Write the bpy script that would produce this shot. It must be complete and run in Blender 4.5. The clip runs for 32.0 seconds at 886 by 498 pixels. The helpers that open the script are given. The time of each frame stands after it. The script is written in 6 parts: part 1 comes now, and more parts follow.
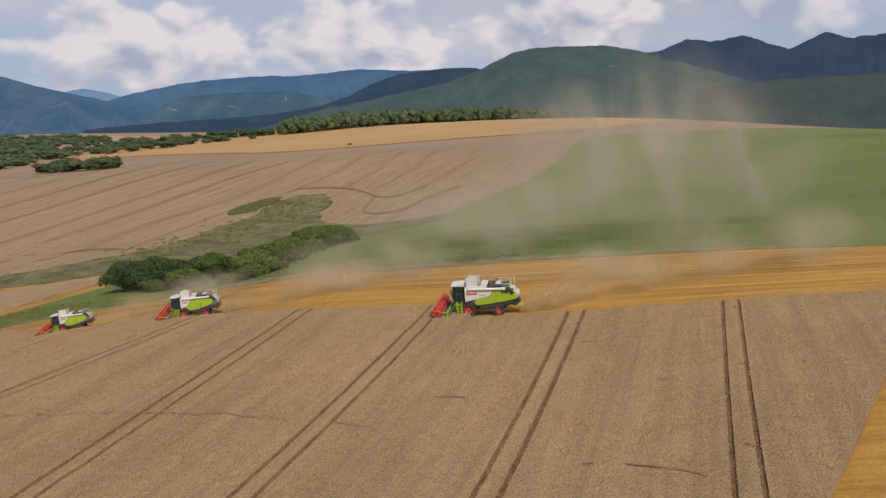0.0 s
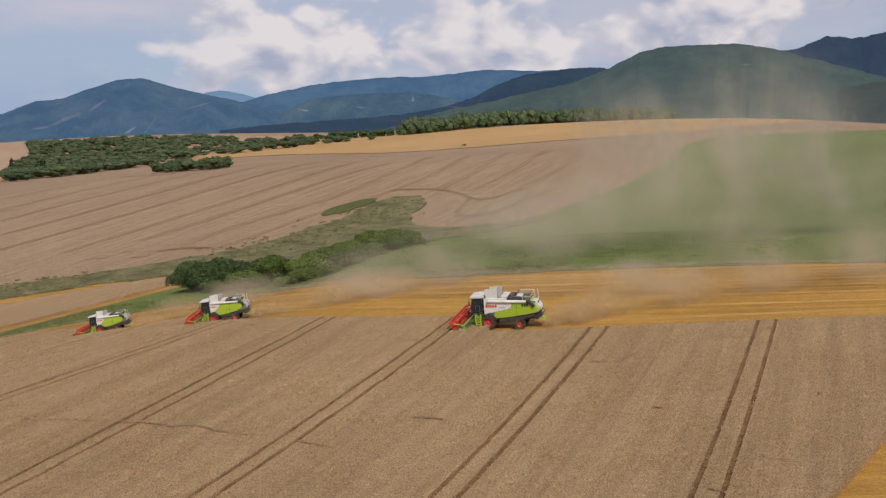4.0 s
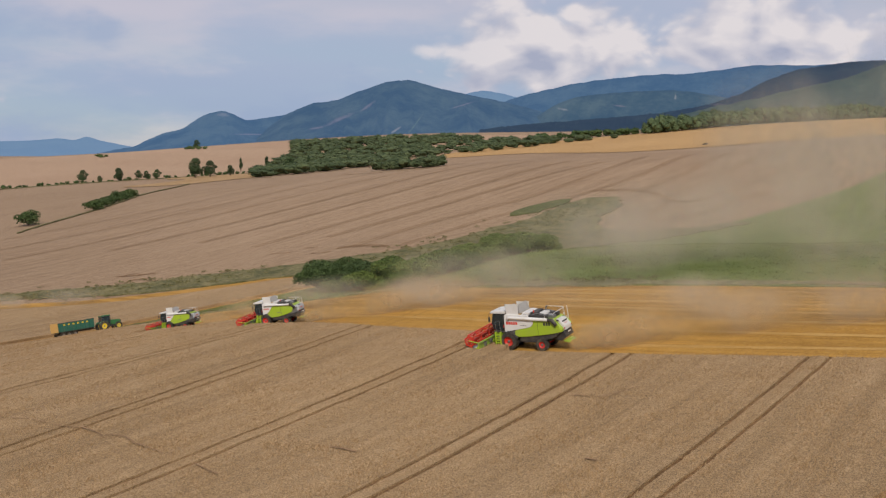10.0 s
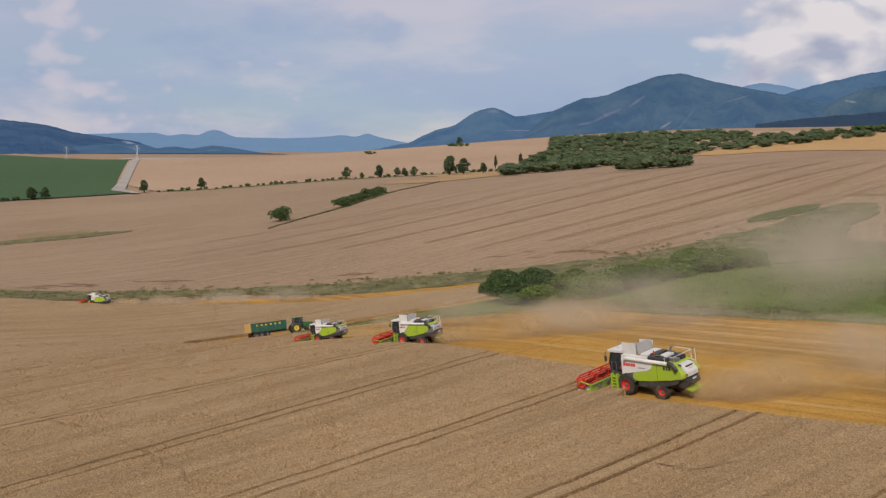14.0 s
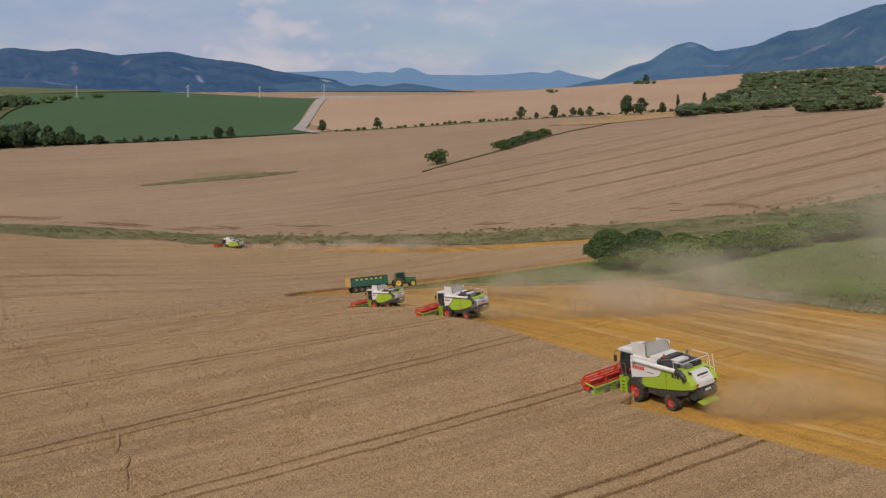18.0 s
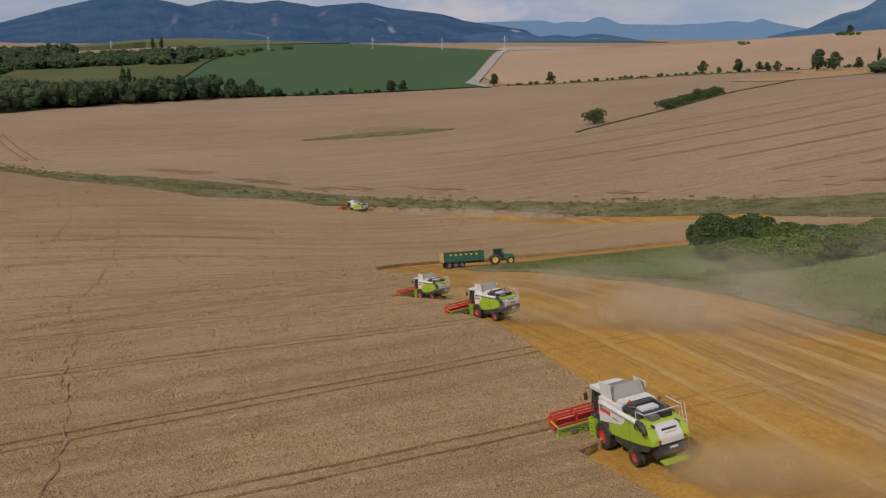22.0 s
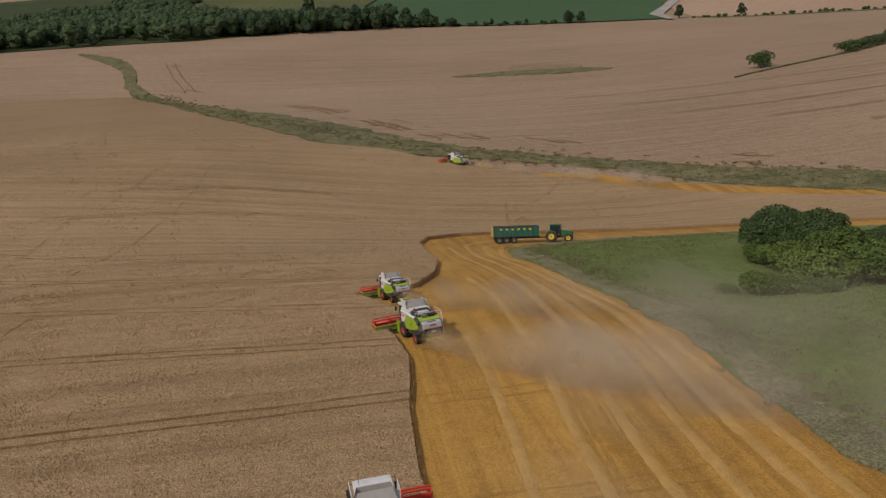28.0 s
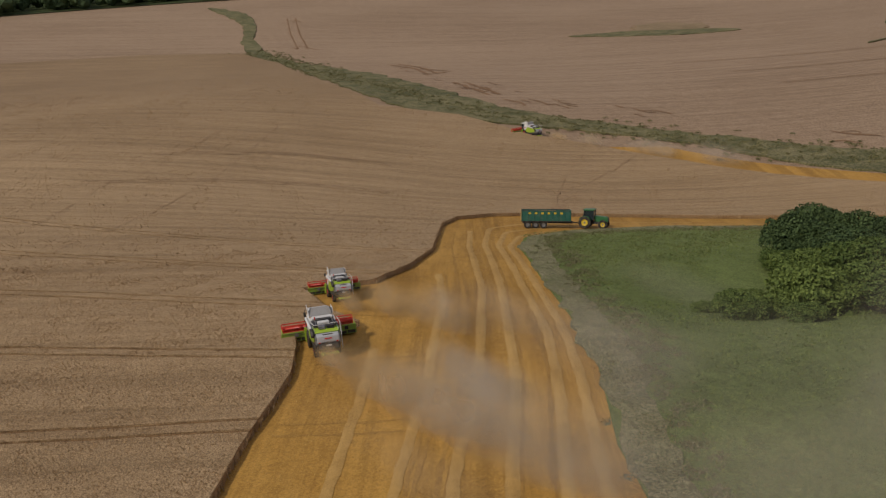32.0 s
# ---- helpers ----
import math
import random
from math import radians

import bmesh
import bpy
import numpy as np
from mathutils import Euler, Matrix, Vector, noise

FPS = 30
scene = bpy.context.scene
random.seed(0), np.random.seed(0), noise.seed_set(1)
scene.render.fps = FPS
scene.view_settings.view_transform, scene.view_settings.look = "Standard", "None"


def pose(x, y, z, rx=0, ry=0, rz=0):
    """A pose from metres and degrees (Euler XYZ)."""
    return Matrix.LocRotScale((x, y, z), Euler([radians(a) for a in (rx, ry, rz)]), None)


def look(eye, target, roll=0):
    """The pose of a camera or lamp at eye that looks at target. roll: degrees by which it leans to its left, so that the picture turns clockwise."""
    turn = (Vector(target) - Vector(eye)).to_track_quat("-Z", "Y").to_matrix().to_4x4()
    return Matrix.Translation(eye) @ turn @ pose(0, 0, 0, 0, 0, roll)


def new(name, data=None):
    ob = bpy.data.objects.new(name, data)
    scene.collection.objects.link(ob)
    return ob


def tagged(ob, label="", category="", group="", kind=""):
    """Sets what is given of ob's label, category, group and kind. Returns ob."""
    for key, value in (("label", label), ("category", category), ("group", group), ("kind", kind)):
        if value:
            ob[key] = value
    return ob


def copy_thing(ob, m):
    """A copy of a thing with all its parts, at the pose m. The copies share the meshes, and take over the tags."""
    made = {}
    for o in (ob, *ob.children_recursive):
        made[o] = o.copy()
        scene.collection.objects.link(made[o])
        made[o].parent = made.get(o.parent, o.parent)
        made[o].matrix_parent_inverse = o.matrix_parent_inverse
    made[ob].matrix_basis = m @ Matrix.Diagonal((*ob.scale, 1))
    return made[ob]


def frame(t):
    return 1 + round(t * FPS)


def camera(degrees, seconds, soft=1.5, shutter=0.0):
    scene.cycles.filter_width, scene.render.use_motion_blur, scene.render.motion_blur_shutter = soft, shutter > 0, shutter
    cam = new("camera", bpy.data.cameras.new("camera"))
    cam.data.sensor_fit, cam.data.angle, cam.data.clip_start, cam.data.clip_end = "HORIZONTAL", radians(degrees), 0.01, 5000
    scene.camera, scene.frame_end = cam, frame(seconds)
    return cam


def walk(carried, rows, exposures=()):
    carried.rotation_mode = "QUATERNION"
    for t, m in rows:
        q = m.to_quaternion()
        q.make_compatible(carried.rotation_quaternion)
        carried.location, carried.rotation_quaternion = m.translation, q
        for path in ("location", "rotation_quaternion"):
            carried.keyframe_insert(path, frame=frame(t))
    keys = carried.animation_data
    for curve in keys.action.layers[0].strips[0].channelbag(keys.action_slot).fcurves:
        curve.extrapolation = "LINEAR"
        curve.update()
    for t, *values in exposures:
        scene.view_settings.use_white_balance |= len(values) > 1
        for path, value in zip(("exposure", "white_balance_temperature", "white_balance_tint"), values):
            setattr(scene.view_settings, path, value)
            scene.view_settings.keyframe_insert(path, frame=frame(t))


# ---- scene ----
# ---- camera ----
LENS = 48.34
PATH = [  # seconds, place, heading (to the left of north), tilt, roll
    (0.0, 0.00, 0.00, 20.00, 0.000, -5.186, -0.396),
    (0.5, 1.21, 0.64, 20.10, 1.026, -5.188, -0.373),
    (1.0, 2.47, 1.28, 20.19, 2.061, -5.184, -0.374),
    (1.5, 3.82, 1.94, 20.26, 2.930, -5.166, -0.342),
    (2.0, 5.27, 2.62, 20.33, 3.737, -5.161, -0.316),
    (2.5, 6.81, 3.32, 20.40, 4.569, -5.149, -0.313),
    (3.0, 8.45, 4.04, 20.47, 5.528, -5.138, -0.225),
    (3.5, 10.15, 4.79, 20.52, 6.455, -5.139, -0.151),
    (5.5, 17.73, 8.35, 20.52, 10.141, -5.142, -0.067),
    (6.0, 19.63, 9.46, 20.45, 11.073, -5.165, -0.084),
    (6.5, 21.55, 10.62, 20.39, 12.024, -5.168, -0.045),
    (7.0, 23.46, 11.86, 20.33, 13.016, -5.164, 0.022),
    (7.5, 25.34, 13.22, 20.31, 14.030, -5.160, 0.066),
    (8.0, 27.20, 14.70, 20.32, 15.125, -5.158, 0.105),
    (8.5, 29.02, 16.32, 20.36, 16.689, -5.166, 0.116),
    (9.0, 30.81, 18.06, 20.40, 18.441, -5.184, 0.144),
    (9.5, 32.54, 19.90, 20.46, 20.221, -5.185, 0.164),
    (10.0, 34.14, 21.78, 20.57, 22.513, -5.198, 0.183),
    (10.5, 35.60, 23.70, 20.72, 24.776, -5.226, 0.222),
    (11.0, 36.88, 25.64, 20.90, 26.962, -5.237, 0.247),
    (11.5, 37.98, 27.56, 21.11, 29.267, -5.243, 0.228),
    (12.0, 38.96, 29.48, 21.33, 31.410, -5.243, 0.259),
    (12.5, 39.87, 31.40, 21.55, 33.297, -5.259, 0.220),
    (13.0, 40.76, 33.39, 21.82, 34.813, -5.279, 0.215),
    (13.5, 41.65, 35.46, 22.16, 36.387, -5.310, 0.228),
    (14.0, 42.57, 37.60, 22.53, 38.060, -5.518, 0.236),
    (14.5, 43.47, 39.77, 22.89, 39.784, -5.828, 0.232),
    (16.5, 46.63, 48.73, 24.05, 45.835, -7.653, 0.182),
    (17.0, 47.22, 51.06, 24.33, 46.991, -8.058, 0.172),
    (17.5, 47.77, 53.42, 24.65, 48.117, -8.617, 0.145),
    (18.0, 48.25, 55.82, 25.02, 49.220, -9.171, 0.083),
    (18.5, 48.66, 58.25, 25.43, 50.586, -9.721, 0.040),
    (19.0, 49.02, 60.71, 25.84, 52.180, -10.247, 0.011),
    (19.5, 49.33, 63.16, 26.22, 53.630, -10.703, -0.006),
    (20.0, 49.62, 65.58, 26.56, 54.823, -10.913, 0.011),
    (20.5, 49.88, 67.95, 26.87, 55.979, -11.022, 0.004),
    (21.0, 50.13, 70.28, 27.19, 57.194, -11.252, -0.018),
    (21.5, 50.38, 72.59, 27.56, 58.693, -11.611, -0.019),
    (22.0, 50.62, 74.89, 27.98, 60.270, -12.007, 0.014),
    (22.5, 50.84, 77.21, 28.45, 61.798, -12.400, 0.085),
    (23.0, 51.01, 79.55, 28.95, 62.911, -12.763, 0.127),
    (23.5, 51.12, 81.91, 29.47, 63.588, -13.109, 0.117),
    (24.0, 51.20, 84.30, 29.99, 64.302, -13.453, 0.080),
    (24.5, 51.22, 86.73, 30.51, 65.236, -13.794, 0.061),
    (25.0, 51.19, 89.19, 31.00, 66.286, -14.164, 0.008),
    (25.5, 51.12, 91.66, 31.48, 67.354, -14.524, -0.054),
    (27.5, 49.89, 101.58, 32.99, 71.086, -15.971, 0.009),
    (28.0, 49.35, 104.33, 33.21, 72.161, -16.297, -0.037),
    (28.5, 48.77, 107.11, 33.39, 73.253, -16.616, -0.101),
    (29.0, 48.16, 109.90, 33.56, 74.336, -16.928, -0.168),
    (29.5, 47.51, 112.70, 33.71, 75.424, -17.249, -0.240),
    (30.0, 46.83, 115.49, 33.86, 76.530, -17.562, -0.275),
    (30.5, 46.13, 118.28, 34.01, 77.648, -17.881, -0.290),
    (31.0, 45.41, 121.08, 34.16, 78.796, -18.214, -0.286),
    (31.5, 44.66, 123.90, 34.31, 79.990, -18.554, -0.312),
    (32.0, 43.90, 126.73, 34.47, 81.194, -18.875, -0.326),
]


def heading_pose(x, y, z, turn, tilt, roll):
    a, b = radians(turn), radians(tilt)
    way = Vector((-math.sin(a) * math.cos(b), math.cos(a) * math.cos(b), math.sin(b)))
    return look((x, y, z), Vector((x, y, z)) + way, roll)


cam = camera(LENS, 32.0, soft=1.3)
walk(cam, [(r[0], heading_pose(*r[1:])) for r in PATH], exposures=[(0,-0.07),(14,-0.08),(17,-0.14),(20,-0.25),(25,-0.41),(32,-0.55)])

# ---- world, sun ----
SUN_FROM = Vector((0.45, -1.0, 0.95)).normalized()  # towards the sun
world = bpy.data.worlds.new("sky_world")
scene.world = world
world.use_nodes = True


class Tree:
    """Short hand for node trees."""

    def __init__(self, tree):
        self.t = tree
        self.n = tree.nodes
        self.n.clear()

    def add(self, kind, **values):
        node = self.n.new(kind)
        for key, value in values.items():
            if key.startswith("i_"):
                sock = node.inputs[int(key[2:])] if key[2:].isdigit() else node.inputs[key[2:].replace("_", " ")]
                if isinstance(value, bpy.types.NodeSocket):
                    self.t.links.new(value, sock)
                else:
                    sock.default_value = value
            else:
                setattr(node, key, value)
        return node

    def math(self, op, a, b=0.0, clamp=False):
        return self.add("ShaderNodeMath", operation=op, use_clamp=clamp, i_0=a, i_1=b).outputs[0]

    def vmath(self, op, a, b=(0, 0, 0)):
        return self.add("ShaderNodeVectorMath", operation=op, i_0=a, i_1=b).outputs[0]

    def noise(self, vec, scale, detail=4.0, rough=0.55, lac=2.0):
        return self.add("ShaderNodeTexNoise", i_Vector=vec, i_Scale=scale, i_Detail=detail, i_Roughness=rough, i_Lacunarity=lac).outputs[0]

    def ramp(self, fac, stops, mode="LINEAR"):
        node = self.add("ShaderNodeValToRGB", i_0=fac)
        el = node.color_ramp.elements
        node.color_ramp.interpolation = mode
        while len(el) < len(stops):
            el.new(0.5)
        for e, (p, c) in zip(el, stops):
            e.position = p
            e.color = c if len(c) == 4 else (*c, 1)
        return node.outputs[0]

    def step(self, fac, a, b):
        return self.add("ShaderNodeMapRange", interpolation_type="SMOOTHSTEP", i_0=fac, i_1=a, i_2=b).outputs[0]

    def mix(self, fac, a, b, blend="MIX"):
        node = self.add("ShaderNodeMix", data_type="RGBA", blend_type=blend)
        for sock, value in ((node.inputs[0], fac), (node.inputs[6], a), (node.inputs[7], b)):
            if isinstance(value, bpy.types.NodeSocket):
                self.t.links.new(value, sock)
            else:
                sock.default_value = value if not isinstance(value, tuple) or len(value) == 4 else (*value, 1)
        return node.outputs[2]


def make_sky():
    w = Tree(world.node_tree)
    sky = w.add("ShaderNodeTexSky", sky_type="NISHITA", sun_disc=False, altitude=600.0, air_density=1.0, dust_density=0.6, ozone_density=2.2,
                sun_elevation=math.asin(SUN_FROM.z), sun_rotation=math.atan2(SUN_FROM.x, SUN_FROM.y))
    way = w.add("ShaderNodeTexCoord").outputs["Generated"]

    def scaled(vec, k):
        out = w.vmath("SCALE", vec)
        out.node.inputs["Scale"].default_value = k
        return out
    flat = w.vmath("MULTIPLY", way, (1.0, 1.0, 1.55))
    bend = w.vmath("ADD", flat, scaled(w.add("ShaderNodeTexNoise", i_Vector=flat, i_Scale=8.0, i_Detail=3.0).outputs[1], 0.06))
    up = w.add("ShaderNodeSeparateXYZ", i_0=way).outputs[2]
    # heaps of cumulus over the northern hills, thin layers elsewhere
    north = w.add("ShaderNodeVectorMath", operation="DOT_PRODUCT", i_0=way, i_1=(-0.02, 0.98, 0.14)).outputs["Value"]
    near = w.step(north, 0.86, 0.96)

    def heaped(shift):
        p = w.vmath("ADD", bend, shift)
        body = w.noise(p, 6.0, 3.0, 0.5)
        puffs = w.add("ShaderNodeTexVoronoi", feature="SMOOTH_F1", i_Vector=p, i_Scale=21.0, i_Detail=2.0, i_Roughness=0.55, i_Smoothness=0.7).outputs["Distance"]
        crisp = w.noise(p, 30.0, 6.0, 0.6)
        return w.math("ADD", w.math("ADD", body, w.math("MULTIPLY", w.math("SUBTRACT", 0.42, puffs), 0.20)), w.math("MULTIPLY", w.math("SUBTRACT", crisp, 0.5), 0.16))
    big = heaped((0.0, 0.0, 0.0))
    lit = heaped((0.010, 0.0, 0.034))
    level = w.math("ADD", big, w.math("MULTIPLY", w.math("SUBTRACT", near, 0.30), 0.36))
    level = w.math("ADD", level, w.math("MULTIPLY", w.step(up, 0.112, 0.060), -0.17))
    heap = w.step(level, 0.53, 0.66)
    light = w.math("ADD", w.math("MULTIPLY", w.math("SUBTRACT", big, lit), 4.4), 0.50, True)
    colour = w.mix(light, (0.40, 0.425, 0.55), (0.80, 0.745, 0.755))
    veil = w.math("MULTIPLY", w.step(w.noise(w.vmath("MULTIPLY", way, (1.0, 1.0, 5.0)), 3.0, 4.0, 0.5), 0.32, 0.66), 0.30)
    pale = w.mix(w.step(up, 0.0, 0.20), (0.315, 0.405, 0.60), (0.53, 0.54, 0.66))
    veil_colour = w.mix(w.step(w.noise(w.vmath("MULTIPLY", way, (1.0, 1.0, 3.4)), 4.6, 6.0, 0.55), 0.42, 0.66), pale, (0.61, 0.575, 0.66))
    base = w.mix(w.math("ADD", veil, 0.58), scaled(sky.outputs[0], 0.075), veil_colour)
    # a broad blue-grey bank and small pinkish puffs farther west
    west = w.math("SUBTRACT", 1.0, near)
    bank = w.math("MULTIPLY", w.step(w.noise(w.vmath("MULTIPLY", bend, (1.0, 1.0, 1.5)), 4.2, 6.0, 0.52), 0.50, 0.60), w.math("MULTIPLY", west, 0.62))
    base = w.mix(bank, base, (0.335, 0.42, 0.60))
    puff = w.math("MULTIPLY", w.step(w.math("ADD", big, w.math("MULTIPLY", w.step(w.math("ABSOLUTE", w.math("SUBTRACT", up, 0.082)), 0.05, 0.0), 0.06)), 0.555, 0.66), w.math("MULTIPLY", west, 0.55))
    base = w.mix(puff, base, (0.69, 0.61, 0.67))
    base = w.mix(w.math("MULTIPLY", heap, w.math("ADD", w.math("MULTIPLY", near, 0.55), 0.38)), base, colour)
    back = w.add("ShaderNodeBackground", i_0=base, i_1=1.0)
    w.add("ShaderNodeOutputWorld", i_0=back.outputs[0])


make_sky()
sun = new("sun", bpy.data.lights.new("sun", "SUN"))
sun.data.energy, sun.data.angle, sun.data.color = 3.0, radians(1.5), (1.0, 0.93, 0.83)
sun.matrix_world = look((0, 0, 300), Vector((0, 0, 300)) - SUN_FROM)


# ---- materials ----
def material(name, rough=0.8, metal=0.0, spec=0.3):
    m = bpy.data.materials.new(name)
    m.use_nodes = True
    m.cycles.emission_sampling = "NONE"
    t = Tree(m.node_tree)
    b = t.add("ShaderNodeBsdfPrincipled", i_Roughness=rough, i_Metallic=metal)
    b.inputs["Specular IOR Level"].default_value = spec
    t.add("ShaderNodeOutputMaterial", i_0=b.outputs[0])
    return m, t, b


def link(t, a, node, name):
    t.t.links.new(a, node.inputs[name])


def bump(t, b, fac, distance, strength=0.6):
    node = t.add("ShaderNodeBump", i_Height=fac)
    node.inputs["Strength"].default_value = strength
    node.inputs["Distance"].default_value = distance
    link(t, node.outputs[0], b, "Normal")


def place(t):
    return t.add("ShaderNodeNewGeometry").outputs["Position"]


def crop_material(name, dark, pale, row_turn, blotch=0.03, streak=0.35, rough=0.85, grain=2.2, relief=0.3, pit=0.2, thin=0.0, lines=0.0):
    """A field: fine grain, drill rows along row_turn, large uneven patches; thin: far darkening painted in for haze and
    view angle.
    """
    m, t, b = material(name, rough, 0, 0.15)
    p = place(t)
    turn = t.add("ShaderNodeMapping", i_Vector=p)
    turn.inputs["Rotation"].default_value = (0, 0, radians(row_turn))
    rows = t.add("ShaderNodeMapping", i_Vector=turn.outputs[0])
    rows.inputs["Scale"].default_value = (1.0, 0.04, 0.4)
    fine = t.noise(p, grain * 1.5, 6, 0.78)
    clump = t.noise(p, grain * 0.4, 4, 0.65)
    line = t.noise(rows.outputs[0], 0.9, 3, 0.55)
    rows2 = t.add("ShaderNodeMapping", i_Vector=turn.outputs[0])
    rows2.inputs["Scale"].default_value = (1.0, 0.010, 0.2)
    line2 = t.noise(rows2.outputs[0], 0.45, 5, 0.75)
    line = t.math("ADD", t.math("MULTIPLY", line, 0.45), t.math("MULTIPLY", line2, 0.55))
    wide = t.noise(p, blotch, 4, 0.55)
    f = t.math("ADD", t.math("MULTIPLY", fine, 0.62), t.math("MULTIPLY", clump, 0.38))
    f = t.math("ADD", f, t.math("MULTIPLY", line, streak))
    f = t.math("ADD", f, t.math("MULTIPLY", wide, 0.45))
    f = t.step(f, 0.50 + streak * 0.25, 0.98 + streak * 0.58)
    speck = t.step(t.noise(p, grain * 3.2, 3, 0.7), 0.36, 0.62)
    shade = t.mix(speck, (1.0 - pit, 1.0 - pit, 1.0 - pit), (1.0 + 0.75 * pit, 1.0 + 0.75 * pit, 1.0 + 0.75 * pit))
    colour = t.mix(1.0, t.mix(f, dark, pale), shade, "MULTIPLY")
    if lines:  # drill rows showing as thin darker lines
        k = t.step(line2, 0.38, 0.56)
        colour = t.mix(1.0, colour, t.mix(k, (1.0 - lines,) * 3, (1.0 + 0.5 * lines,) * 3), "MULTIPLY")
    if thin:  # darker towards the far west, standing in for haze and the grazing view
        west = t.step(t.add("ShaderNodeSeparateXYZ", i_0=p).outputs[0], -110.0, -380.0)
        colour = t.mix(t.math("MULTIPLY", west, thin), colour, (0.14, 0.085, 0.045))
    link(t, colour, b, "Base Color")
    bump(t, b, t.math("ADD", fine, clump), relief, 0.95)
    return m


def plain(name, colour, rough=0.5, metal=0.0, dirt=0.25, spec=0.4, scale=1.6):
    """Paint, rubber or metal with a dusty, uneven surface."""
    m, t, b = material(name, rough, metal, spec)
    p = t.add("ShaderNodeTexCoord").outputs["Object"]
    f = t.step(t.noise(p, scale, 5, 0.6), 0.42, 0.75)
    g = t.noise(p, scale * 14, 3, 0.6)
    dust = (0.30, 0.24, 0.16)
    k = t.math("MULTIPLY", t.math("ADD", t.math("MULTIPLY", f, 0.7), t.math("MULTIPLY", g, 0.3)), dirt)
    link(t, t.mix(k, colour, dust), b, "Base Color")
    link(t, t.math("ADD", t.math("MULTIPLY", k, 0.5), rough, True), b, "Roughness")
    return m


WHEAT = crop_material("ripe_wheat", (0.225, 0.140, 0.065), (0.460, 0.312, 0.166), 15, 0.02, 0.7, 0.85, 2.8, 0.12, 0.40, 0.40, 0.07)
FARWHEAT = crop_material("far_wheat", (0.222, 0.140, 0.079), (0.392, 0.272, 0.170), 16, 0.008, 0.75, 0.9, 0.9, 0.3, 0.25, 0.0, 0.05)
PINKFIELD = crop_material("pale_field", (0.33, 0.205, 0.125), (0.47, 0.325, 0.21), -30, 0.006, 0.4, 0.9, 0.5)
STUBBLE = crop_material("stubble", (0.235, 0.112, 0.020), (0.50, 0.275, 0.060), 100, 0.05, 0.85, 0.8, 1.8, 0.06, 0.14, 0.0, 0.10)
GOLDEN = crop_material("riper_wheat", (0.30, 0.18, 0.075), (0.46, 0.30, 0.15), 16, 0.02, 0.6, 0.9, 0.9)
FARSTUBBLE = crop_material("far_stubble", (0.35, 0.20, 0.075), (0.54, 0.335, 0.145), -70, 0.01, 0.8, 0.9, 0.5)
STRAW = crop_material("straw", (0.32, 0.175, 0.046), (0.53, 0.32, 0.10), 100, 0.3, 0.6, 0.8, 4.0, 0.03, 0.12)
# trodden soil brown, darkened for the shade low between the stalks
TRACK = crop_material("shaded_trodden_track", (0.088, 0.046, 0.020), (0.27, 0.155, 0.070), 15, 0.3, 0.3, 0.95, 1.6, 0.06, 0.3)
MEADOW = crop_material("meadow_grass", (0.092, 0.122, 0.034), (0.205, 0.242, 0.074), 70, 0.02, 0.5, 0.9, 1.4)
ROUGHGRASS = crop_material("rough_grass", (0.050, 0.060, 0.020), (0.27, 0.225, 0.11), 40, 0.14, 0.15, 0.9, 0.9, 0.3, 0.4)
DRYGRASS = crop_material("dry_grass", (0.18, 0.125, 0.062), (0.36, 0.255, 0.145), 40, 0.08, 0.3, 0.9, 1.6)
MARGIN = crop_material("margin_weeds", (0.10, 0.105, 0.042), (0.30, 0.26, 0.14), 40, 0.2, 0.2, 0.9, 1.6, 0.15, 0.4)
# dark green floor colour with the shade of the trees painted in
UNDERWOOD = crop_material("shaded_wood_floor", (0.03, 0.04, 0.015), (0.075, 0.09, 0.03), 10, 0.02, 0.1, 0.95, 0.5)
BEETS = crop_material("green_crop", (0.042, 0.080, 0.032), (0.068, 0.120, 0.046), 30, 0.006, 0.5, 0.9, 0.4)
HILLGRASS = crop_material("hill_grass", (0.085, 0.105, 0.046), (0.145, 0.155, 0.072), 10, 0.006, 0.3, 0.9, 0.3)
OLIVE = crop_material("olive_field", (0.064, 0.077, 0.024), (0.122, 0.124, 0.043), 10, 0.008, 0.4, 0.9, 0.4)
GRAVEL = crop_material("gravel_road", (0.30, 0.26, 0.22), (0.46, 0.41, 0.35), 10, 0.05, 0.1, 0.95, 0.8)


# ---- the lie of the land ----
CENTRE = (20.0, 80.0)
BASE = 6.80
RINGS = [  # distance, spread, heights from north-east round to south-west
    (0, 45, [-4.3]),
    (60, 42, [0.1, 2.4, -2.4, -4.4, 9.0, -7.8]),
    (110, 48, [0.6, -3.7, 4.2, 4.1, 0.6, -0.8, -3.5, -1.5]),
    (170, 60, [3.0, -0.2, -2.5, 2.2, -4.0, -10.1, 2.2, -2.9, -3.5]),
    (250, 90, [4.4, -2.5, -12.0, -5.4, -0.6, -7.1, 3.7, 3.4, -2.0]),
    (390, 150, [10.0, -3.0, 1.5, 12.7, -3.5, -10.6, -2.6, -11.2, -13.9]),
    (620, 230, [4.5, 19.0, -14.2, -4.0, 23.2, -25.6, 3.0, 15.8, -14.4]),
    (950, 330, [-32.7, 31.0, 11.4, -23.6, -8.7, -11.2, 3.4, -23.7, -11.8]),
    (1500, 520, [13.9, 18.6, 16.8, 35.6, 7.4, -1.2, 23.3, -22.1, -28.5]),
]
swells = []
